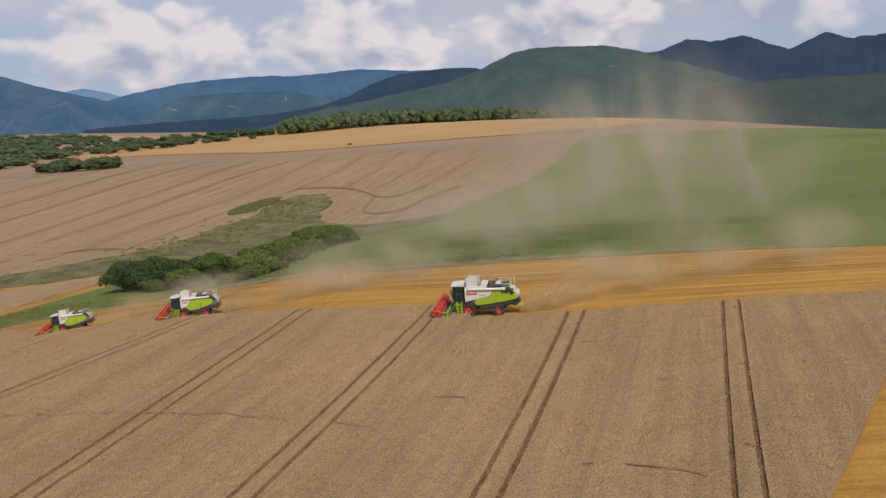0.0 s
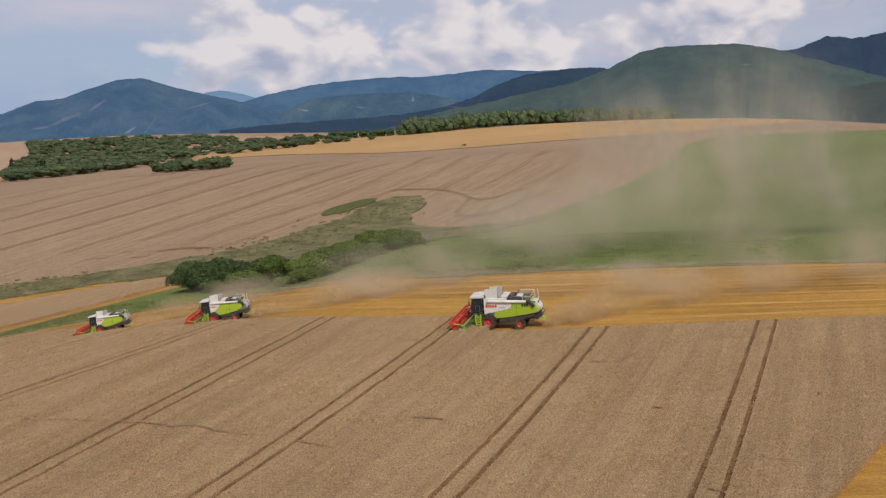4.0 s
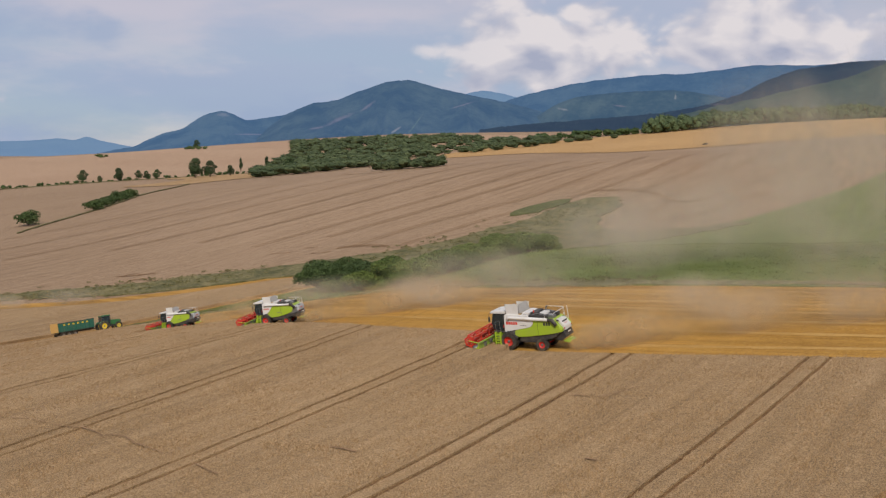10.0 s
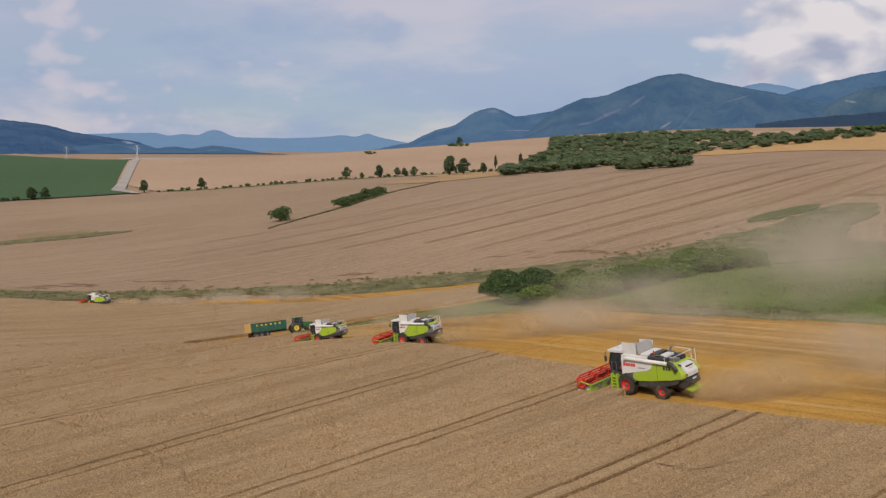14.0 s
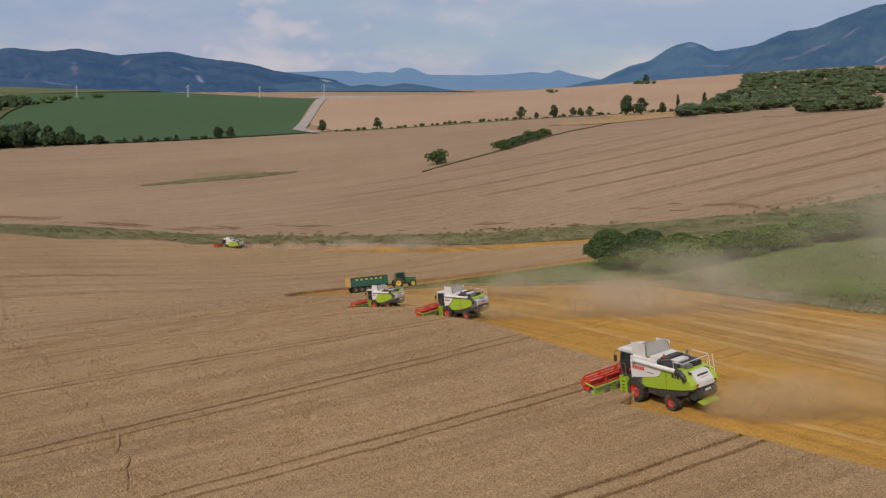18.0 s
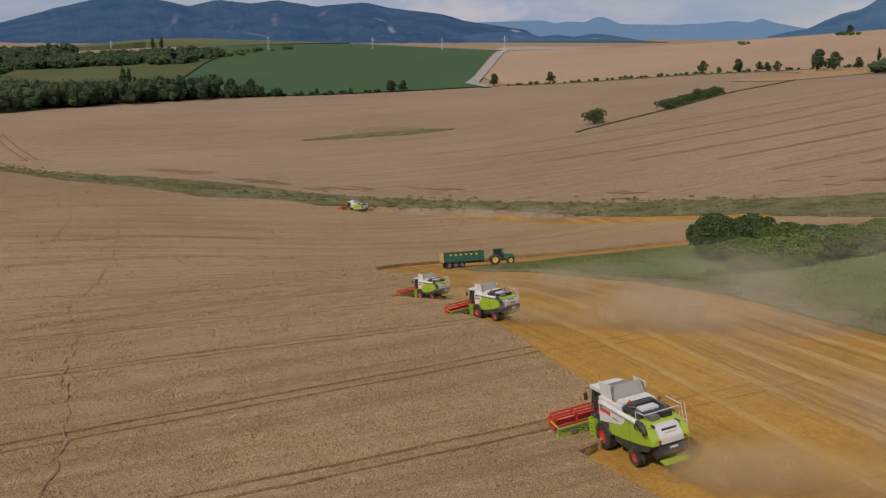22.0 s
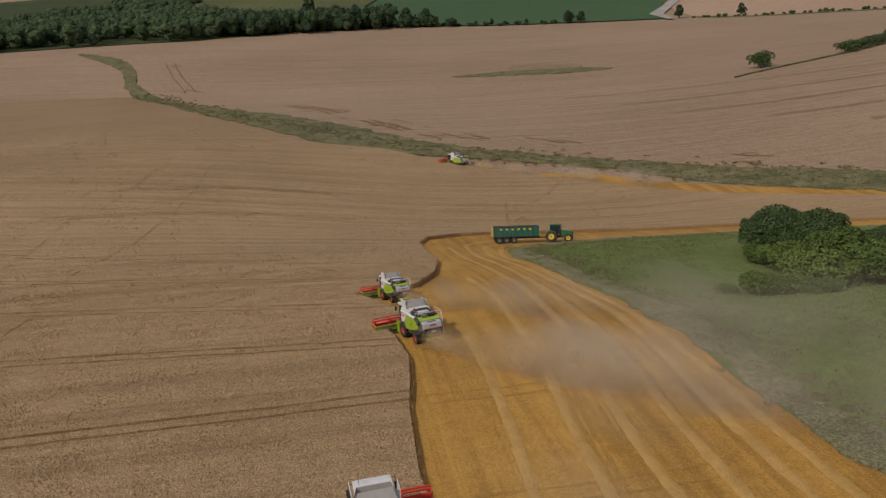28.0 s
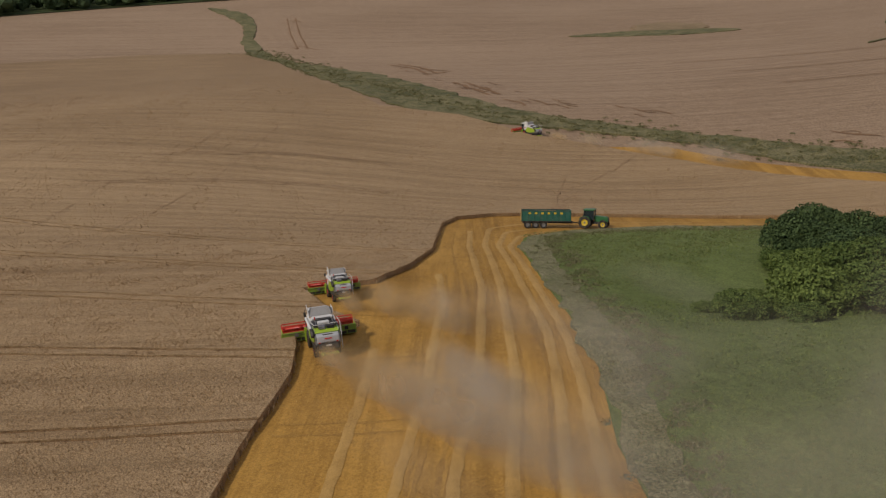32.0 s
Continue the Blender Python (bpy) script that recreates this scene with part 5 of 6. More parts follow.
            bm = join(bm, mine) if bm else mine
    tagged(part("auger_flight", bm, GREY, table), kind="stuff")
    bm = None
    for k in range(9):
        y = -w + 2 * w * k / 8
        bm = box(4.19, 4.26, y - 0.05, y + 0.05, 0.2, 1.25, 0.0, bm)
    bm = box(4.16, 4.26, -w, w, 1.18, 1.30, 0.0, bm)
    bm = box(4.16, 4.26, -w, w, 0.62, 0.72, 0.0, bm)
    part("back_frame", bm, HEADGREEN, table, "light green table back frame")
    part("back_sheet", box(4.23, 4.255, -w + 0.1, w - 0.1, 0.25, 0.6, 0.0), BLACK, table)
    for y in (-3.2, -1.3, 1.3, 2.6):
        part("drive_box", box(4.02, 4.2, y - 0.2, y + 0.2, 0.75, 1.15, 0.03), GREY if y > 0 else BLACK, table)
    part("hose", tube([(4.1, 0.8, 1.1), (3.9, 1.6, 0.95), (4.1, 2.6, 1.2), (4.15, 3.5, 1.1)], 0.03, 6), BLACK, table)
    for s in (1, -1):
        part("divider", prism([(4.25, 0.2), (4.25, 1.05), (4.55, 0.8), (5.5, 0.42), (6.3, 0.22), (5.6, 0.14)], s * w - 0.03, s * w + 0.09, 0.02), GREEN, table)
        part("divider_point", prism([(5.5, 0.15), (5.6, 0.72), (6.0, 0.62), (7.0, 0.15), (6.2, 0.06)], s * w - 0.14, s * w + 0.20, 0.04), WHITE, table, "white crop divider point")
        part("reel_arm", tube([(4.35, s * (w - 0.1), 1.25), (5.5, s * (w - 0.1), 1.45)], 0.06, 6), GREEN, table)
    # reel
    reel = part("reel", tube([(5.45, -w + 0.15, 1.38), (5.45, w - 0.15, 1.38)], 0.25, 16), ORANGE, c, "orange-red pickup reel", True)
    for k in range(6):
        a = 2 * math.pi * k / 6 + 0.3
        x, z = 5.45 + 0.64 * math.cos(a), 1.38 + 0.64 * math.sin(a)
        bat = part("bat", box(x - 0.05, x + 0.05, -w + 0.2, w - 0.2, z - 0.06, z + 0.06, 0.0), ORANGE, reel)
        bm = None
        for j in range(25):
            y = -w + 0.3 + j * 0.285
            bm = tube([(x, y, z), (x - 0.05, y, z - 0.24)], 0.012, 4, bm)
        tagged(part("tine", bm, GREY, reel, "row of thin spring tines"), kind="stuff")
    for j in range(5):
        y = -w + 0.18 + j * (2 * w - 0.36) / 4
        bm = None
        for k in range(6):
            a = 2 * math.pi * k / 6 + 0.3
            bm = tube([(5.45, y, 1.38), (5.45 + 0.64 * math.cos(a), y, 1.38 + 0.64 * math.sin(a))], 0.055, 6, bm)
        bm = join(bm, lathe([(0.40, -0.03), (0.56, -0.03), (0.56, 0.03), (0.40, 0.03)], (5.45, y, 1.38), 18))
        part("spider", bm, ORANGE, reel)
    # the body stands tall over its wheels
    low = [table, reel] + list(table.children) + list(reel.children)
    for ob in c.children_recursive:
        if ob not in low and not ob.name.startswith(("wheel", "rim", "hub", "axle", "feeder_house", "ladder", "spreader")):
            for v in ob.data.vertices:
                if v.co.z > 1.2:
                    v.co.z = 1.2 + (v.co.z - 1.2) * 1.16
    return c


def set_on(ob, x, y, heading, lift=0.1, span=2.0, scale=1.0):
    """Stand a machine on the slope at x, y, heading in degrees to the left of north."""
    f = Vector((-math.sin(radians(heading)), math.cos(radians(heading)), 0))
    s = Vector((-f.y, f.x, 0))
    p = Vector((x, y, 0))

    def z(v):
        return float(height(v.x, v.y)) + lift
    a, b = p + f * span, p - f * span
    u, w = p + s * 1.4, p - s * 1.4
    ax = (a - b + Vector((0, 0, z(a) - z(b)))).normalized()
    ay = (u - w + Vector((0, 0, z(u) - z(w)))).normalized()
    az = ax.cross(ay).normalized()
    ay = az.cross(ax)
    m = Matrix((ax * scale, ay * scale, az * scale)).transposed().to_4x4()
    m.translation = (x, y, (z(a) + z(b) + z(u) + z(w)) / 4)
    return m


first = combine_harvester("light green and white combine harvester cutting wheat")
first.matrix_basis = set_on(first, 5.0, 115.5, 82, scale=0.95)
second = combine_harvester("light green combine harvester with a grey rear hood cutting wheat", True)
second.matrix_basis = set_on(second, -32.4, 128.5, 96, scale=0.75)
for x, y, heading, size in ((-49.4, 130.6, 98, 0.84), (-187.8, 184.6, 118, 0.93)):
    copy_thing(second, set_on(second, x, y, heading, scale=size))


def tractor():
    c = new("tractor")
    tagged(c, "dark green tractor with yellow wheels pulling a trailer", "tractor")
    part("hood", prism([(0.5, 1.1), (0.5, 2.05), (2.6, 1.85), (2.75, 1.2), (2.5, 0.95)], -0.45, 0.45, 0.08), TRACTORGREEN, c, "dark green engine hood")
    part("grille", box(2.70, 2.78, -0.36, 0.36, 1.1, 1.75, 0.02), BLACK, c)
    part("chassis", box(-1.0, 2.4, -0.35, 0.35, 0.7, 1.15, 0.05), BLACK, c)
    cab = part("cab", prism([(0.55, 1.4), (0.45, 2.85), (-1.0, 2.85), (-1.2, 1.5), (-0.4, 1.2)], -0.8, 0.8, 0.05), GLASS, c, "glazed cab")
    part("roof", box(-1.15, 0.65, -0.9, 0.9, 2.83, 3.05, 0.08), TRACTORGREEN, cab, "green cab roof")
    for s in (1, -1):
        part("pillar", tube([(0.55, s * 0.8, 1.4), (0.47, s * 0.8, 2.85)], 0.05, 6), BLACK, cab)
        part("pillar", tube([(-1.15, s * 0.8, 1.5), (-1.0, s * 0.8, 2.85)], 0.06, 6), BLACK, cab)
        part("fender", prism([(0.1, 1.3), (-0.2, 1.85), (-0.9, 2.0), (-1.6, 1.75), (-1.7, 1.5), (-0.9, 1.85), (-0.3, 1.7)], *((0.75, 1.3) if s > 0 else (-1.3, -0.75)), 0.02), TRACTORGREEN, c)
        wheel(c, -0.85, s * 1.05, 0.98, 0.6, YELLOW)
        wheel(c, 2.0, s * 1.0, 0.70, 0.48, YELLOW, 18)
    part("exhaust", tube([(0.75, -0.5, 1.9), (0.75, -0.5, 2.9)], 0.06, 8), BLACK, c)
    return c


def trailer():
    c = new("grain_trailer")
    tagged(c, "dark green three-axle grain trailer with a tan tailgate", "trailer")
    for s in (1, -1):
        y0, y1 = (1.15, 1.22) if s > 0 else (-1.22, -1.15)
        side = part("side_wall", box(-3.9, 3.9, y0, y1, 1.2, 2.75, 0.02), TRAILERGREEN, c, "dark green side wall")
        for k in range(9):
            x = -3.8 + k * 0.95
            part("rib", box(x - 0.05, x + 0.05, *((1.22, 1.30) if s > 0 else (-1.30, -1.22)), 1.2, 2.75, 0.01), TRAILERGREEN, side)
        for k in range(6):
            x = -2.6 + k * 1.0
            ya, yb = (1.222, 1.24) if s > 0 else (-1.24, -1.222)
            part("marking", box(x - 0.2, x + 0.2, ya, yb, 2.28, 2.55, 0.0), YELLOW, side, "plain yellow marking")
        part("top_rail", box(-3.95, 3.95, y0 - 0.03, y1 + 0.03, 2.75, 2.84, 0.02), BLACK, c)
    part("front_wall", box(3.85, 3.92, -1.15, 1.15, 1.2, 2.9, 0.02), TRAILERGREEN, c)
    part("tailgate", box(-3.98, -3.90, -1.2, 1.2, 1.15, 2.9, 0.02), TRAILERTAN, c, "tan tailgate")
    part("floor", box(-3.9, 3.9, -1.18, 1.18, 1.08, 1.2, 0.0), BLACK, c)
    bm = prism([(-3.85, 1.2), (-3.85, 2.3), (-1.5, 2.6), (1.5, 2.65), (3.8, 2.3), (3.8, 1.2)], -1.12, 1.12, 0.0)
    part("grain_load", bm, CHAFF, c, "heap of grain")
    part("chassis", box(-3.7, 4.2, -0.45, 0.45, 0.75, 1.08, 0.03), BLACK, c)
    part("drawbar", tube([(4.1, 0, 0.9), (5.6, 0, 0.75)], 0.10, 8), BLACK, c)
    for x in (-2.9, -1.65, -0.4):
        for s in (1, -1):
            wheel(c, x, s * 0.95, 0.56, 0.45, GREY, 16)
    return c


lorry = tractor()
lorry.matrix_basis = set_on(lorry, -99.2, 172.6, -28, 0.12)
cart = trailer()
cart.matrix_basis = set_on(cart, -101.1, 165.7, -12, 0.12)


# ---- tracks, trails and straw ----
def ribbon(points, width, lift, ragged=0.25, crown=0.0, step=2.0, seed=0.0):
    """A strip over the land along points, with uneven edges and, with crown, a raised middle."""
    pts = [Vector((*p, 0)) for p in points]
    line = []
    for a, b in zip(pts, pts[1:]):
        n = max(1, int((b - a).length / step))
        line += [a.lerp(b, k / n) for k in range(n)]
    line.append(pts[-1])
    for _ in range(6):
        line = [line[0]] + [(line[i - 1] + line[i] * 2 + line[i + 1]) / 4 for i in range(1, len(line) - 1)] + [line[-1]]
    across = (-0.5, 0.0, 0.5) if not crown else (-0.5, -0.28, 0.0, 0.28, 0.5)
    verts, faces = [], []
    m = len(across)
    for i, p in enumerate(line):
        d = (line[min(i + 1, len(line) - 1)] - line[max(i - 1, 0)]).normalized()
        s = Vector((-d.y, d.x, 0))
        for k, u in enumerate(across):
            w = width * (1 + ragged * noise.noise((p.x * 0.7, p.y * 0.7, seed + 3.0 * (u > 0))))
            q = p + s * (u * w)
            verts.append([q.x, q.y, lift + crown * (1 - abs(2 * u) ** 1.5) * (1 + 0.5 * noise.noise((q.x, q.y, seed)))])
    v = np.array(verts)
    v[:, 2] += height(v[:, 0], v[:, 1])
    for i in range(len(line) - 1):
        for k in range(m - 1):
            faces.append((i * m + k, i * m + k + 1, (i + 1) * m + k + 1, (i + 1) * m + k))
    return v, faces


def tracks(name, lines, width, lift, mat, label, category, gauge=0.0, crown=0.0, step=2.0, ragged=0.3):
    """All the strips of one kind, one object."""
    vs, fs, n = [], [], 0
    for k, points in enumerate(lines):
        for side in ((-gauge / 2, gauge / 2) if gauge else (0.0,)):
            pts = points
            if side:
                d = (Vector(points[-1]) - Vector(points[0])).normalized()
                pts = [(x - d.y * side, y + d.x * side) for x, y in points]
            v, f = ribbon(pts, width, lift, ragged, crown, step, 7.3 * k + side)
            vs.append(v)
            fs += [tuple(i + n for i in q) for q in f]
            n += len(v)
    return tagged(mesh_object(name, np.concatenate(vs), fs, mat, smooth=bool(crown)), label, category, kind="stuff")


TROD = crop_material("trodden_wheat", (0.19, 0.108, 0.052), (0.33, 0.20, 0.105), 20, 0.1, 0.3, 0.95, 3.0, 0.05)
TRODFAR = crop_material("faint_tracks", (0.225, 0.130, 0.064), (0.36, 0.230, 0.125), 20, 0.03, 0.3, 0.95, 1.0, 0.05)
tracks("hillside_tramlines", [
    [(17, 505), (7, 432), (-7, 396), (-17, 376)], [(0, 516), (-12, 431), (-27, 392)], [(-19, 512), (-29, 429), (-40, 398)], [(-38, 500), (-46, 425), (-58, 392), (-82, 340), (-93, 292)],
    [(-57, 495), (-66, 429), (-78, 380), (-100, 330), (-108, 292)], [(-72, 470), (-93, 408), (-112, 345), (-124, 305)], [(-90, 480), (-108, 404), (-126, 344), (-143, 290)],
    [(-112, 490), (-133, 404), (-150, 346), (-168, 296)], [(-136, 500), (-152, 410), (-172, 346), (-196, 285)], [(-158, 505), (-175, 420), (-200, 345), (-228, 270)],
    [(-185, 480), (-215, 380), (-262, 270)], [(-215, 490), (-250, 380), (-300, 265)]], 0.42, 0.10, TRODFAR, "worn tractor tramlines across the hillside wheat", "tramlines", 1.9, step=6.0)
tracks("turning_tracks", [[(-58, 394), (-48, 396), (-39, 396), (-29, 386), (-26, 377), (-21, 372), (-17, 377), (-6, 396)], [(-26, 377), (-28, 359), (-29, 346), (-23, 342), (-15, 349), (-3, 377), (7, 392)],
                          [(-219, 493), (-205, 478), (-185, 470), (-167, 480)], [(-112, 289), (-104, 296), (-96, 292)]], 0.8, 0.13, TROD, "curved turning tracks pressed into the wheat", "tracks", 1.8, step=3.0)
LODGE = crop_material("lodged_wheat", (0.14, 0.074, 0.034), (0.32, 0.190, 0.10), 60, 0.15, 0.4, 0.95, 1.2, 0.08)
r9 = random.Random(9)
tracks("deep_wheel_marks", [[ (-525, 130), (-473, 131), (-423, 134) ]], 0.7, 0.12, LODGE, "deep brown wheel marks beside the ditch", "wheel marks", 4.5, step=1.5, ragged=1.8)
tracks("flattened_patches", [[ (-355, 168), (-339, 176), (-314, 179), (-318, 184) ], [ (-283, 183), (-264, 186), (-248, 188) ]], 1.3, 0.11, LODGE, "brown flattened patches in the ripe wheat", "flattened wheat", 3.5, step=1.2, ragged=2.2)
marks = []
for x, y, n, l in [(-421, 134, 3, 22), (-519, 128, 2, 20), (-340, 172, 5, 16), (-322, 181, 5, 18), (-278, 184, 5, 16), (-262, 188, 5, 16), (-238, 194, 5, 15), (-224, 203, 5, 14), (-209, 216, 4, 14), (-162, 252, 5, 10), (-174, 191, 3, 4),
                   (-141, 217, 3, 5), (-326, 126, 3, 8), (-214, 146, 3, 7), (-203, 158, 3, 6), (-120, 290, 3, 8)]:
    for _ in range(n):
        cx, cy = x + r9.gauss(0, l * 0.5), y + r9.gauss(0, 4.0)
        a = radians(r9.gauss(24, 9))
        k = l * r9.uniform(0.10, 0.38)
        marks.append([(cx - k * math.cos(a), cy - k * math.sin(a)), (cx + r9.gauss(0, 1.6), cy + r9.gauss(0, 1.6)), (cx + k * math.cos(a), cy + k * math.sin(a))])
tracks("lodged_wheat", marks, 0.6, 0.12, LODGE, "dark flattened streaks of lodged wheat", "flattened wheat", step=1.0, ragged=1.8)
trails = []
for line in ([(-203, 126), (-186, 122), (-164, 117), (-141, 111.5), (-115, 103.5), (-103, 99.5), (-90, 95.2), (-62, 91.8), (-48, 88.4), (-41, 87.5), (-31.5, 86), (-25, 85), (-16.5, 82), (-12.4, 80.5), (-6, 77.5)],
             [ (-107.2, 167.4), (-114.0, 169.6), (-120.2, 172.1), (-134.1, 177.0), (-139.2, 179.1), (-146.7, 182.2), (-158.9, 187.3), (-167.0, 191.9) ],
             [ (-116.9, 172.4), (-136.4, 179.6), (-143.1, 186.6), (-162.6, 202.6) ],
             [(-98.6, 84.6), (-107.7, 87.1), (-123.4, 89.8), (-141.3, 93.4), (-145.2, 98.0), (-172.5, 106.4), (-202.2, 115.0)],
             [(-119, 172), (-124, 178), (-132, 179), (-140, 186), (-150, 190)]):
    for (x0, y0), (x1, y1) in zip(line, line[1:]):
        n = max(1, int(math.hypot(x1 - x0, y1 - y0) / 3.2))
        for k in range(n):
            if r9.random() < 0.7:
                u, w = (k + r9.uniform(-0.1, 0.2)) / n, (k + r9.uniform(0.7, 1.05)) / n
                trails.append([(x0 + (x1 - x0) * q + r9.gauss(0, 0.25), y0 + (y1 - y0) * q + r9.gauss(0, 0.25)) for q in (u, (u + w) / 2, w)])
tracks("animal_trail", trails, 0.15, 0.88, TRODFAR, "narrow winding animal trail trodden through the wheat", "trail", step=0.6, ragged=1.5)
tracks("contour_tramlines", [[ (-139.8, 87.6), (-141.0, 108.6), (-138.1, 129.6), (-132.9, 144.1) ],
    [ (-163.7, 98.2), (-164.4, 127.3), (-157.2, 147.0) ]], 0.26, 0.84, TRODFAR, "thin tramlines curving through the standing wheat", "tramlines", 1.9, step=1.0, ragged=1.6)
tracks("flattened_spots", [[(12.1, 64.3), (13.2, 63.5), (14.5, 62.8), (15.6, 62.0), (16.4, 60.2)], [(24.6, 71.6), (25.6, 70.1), (26.4, 69.9)], [(9.3, 65.2), (10.2, 65.0)], [(13.6, 98.3), (16.4, 97.7), (18.8, 100.7)],
    [(-29.9, 117.4), (-29.0, 119.0)], [(-0.6, 84.2), (1.9, 83.4)], [(20.5, 65.9), (21.2, 65.2)], [(-26.6, 75.1), (-25.8, 74.7)], [(7.4, 93.4), (8.2, 93.0)], [(18.6, 84.0), (19.4, 83.6)]], 0.15, 0.84, TRODFAR, "small flattened spots in the standing wheat", "flattened wheat", step=0.25, ragged=2.4)
SWATHS = [[(70, 113), (20, 121), (-7, 127.6), (-20, 130.5), (-31, 132.5)], [(80, 116), (24, 125), (-6, 131.5), (-20, 135.2), (-45, 140.5), (-58, 142)], [(80, 120), (26, 128.5), (-6, 135), (-20, 139.2), (-48, 145), (-80, 149.5), (-98, 153)],
          [(90, 123), (30, 131.5), (-5, 138.3), (-20, 142), (-50, 147.3), (-82, 152), (-101, 156.5), (-106, 163), (-106, 175), (-101, 190)], [(90, 126.5), (40, 134), (-3, 141), (-15, 144), (-30, 147), (-52, 149.8), (-80, 153.5), (-96, 158), (-101, 165), (-102, 178), (-97, 194), (-88, 210), (-70, 238)],
          [(70, 131), (30, 138), (-2, 143), (-14, 145.5), (-28, 148.2), (-52, 151.3), (-78, 154.6), (-91, 159), (-97, 167), (-99, 180), (-95, 193)], [(90, 107), (40, 113.5), (14, 116.0)]]
tracks("straw_swaths", SWATHS, 0.8, 0.13, STRAW, "pale rows of chopped straw on the stubble", "straw rows", crown=0.05, step=0.7, ragged=0.4)
RUT = crop_material("rut", (0.22, 0.108, 0.022), (0.45, 0.25, 0.062), 100, 0.1, 0.5, 0.9, 2.5, 0.03)
tracks("wheel_ruts", [[(x, y + 1.6) for x, y in SWATHS[1]], [(x, y + 1.5) for x, y in SWATHS[3]], [(x + 0.4, y - 1.5) for x, y in SWATHS[2]]], 0.32, 0.125, RUT, "brown wheel ruts in the stubble", "wheel ruts", 1.9, step=0.8, ragged=1.0)


CROSS = crop_material("cross_tracks", (0.20, 0.10, 0.022), (0.44, 0.245, 0.06), 100, 0.1, 0.5, 0.9, 2.5, 0.03)
crossings = []
for i, reach in ((1, 18), (2, 16), (3, 14), (4, 9), (5, 6), (6, 5)):
    a, b = Vector(TRAMLINES[i][0]), Vector(TRAMLINES[i][1])
    d = (a - b).normalized()
    crossings.append([tuple(a + d * 2.5), tuple(a + d * (2.5 + reach * 0.5) + Vector((0.6, 0))), tuple(a + d * (2.5 + reach))])
tracks("cross_tracks", crossings, 0.30, 0.125, CROSS, "old tramlines showing faintly through the stubble", "wheel tracks", 1.8, step=0.8, ragged=1.2)


# ---- ears and stalks ----
def inside(poly, x, y):
    hit = np.zeros(len(x), bool)
    for (x0, y0), (x1, y1) in zip(poly, poly[1:] + poly[:1]):
        if y0 == y1:
            continue
        c = ((y0 > y) != (y1 > y)) & (x < (x1 - x0) * (y - y0) / (y1 - y0) + x0)
        hit ^= c
    return hit


def blades(x, y, z0, tall, width, rng, lean=0.35):
    """Upright pointed tufts, three faces each."""
    n = len(x)
    base = np.stack([x, y, z0], 1)
    a = rng.uniform(0, 2 * math.pi, n)
    vs = []
    tip = base + np.stack([(rng.normal(0, lean, n) + lean) * tall, (rng.normal(0, lean, n) - 0.4 * lean) * tall, tall], 1)
    for k in range(3):
        b = a + k * 2 * math.pi / 3
        vs.append(base + np.stack([np.cos(b) * width, np.sin(b) * width, np.zeros(n)], 1))
    v = np.stack([*vs, tip], 1).reshape(-1, 3)
    o = np.arange(n)[:, None] * 4
    f = np.concatenate([o + np.array([[0, 1, 3]]), o + np.array([[1, 2, 3]]), o + np.array([[2, 0, 3]])])
    return v, f


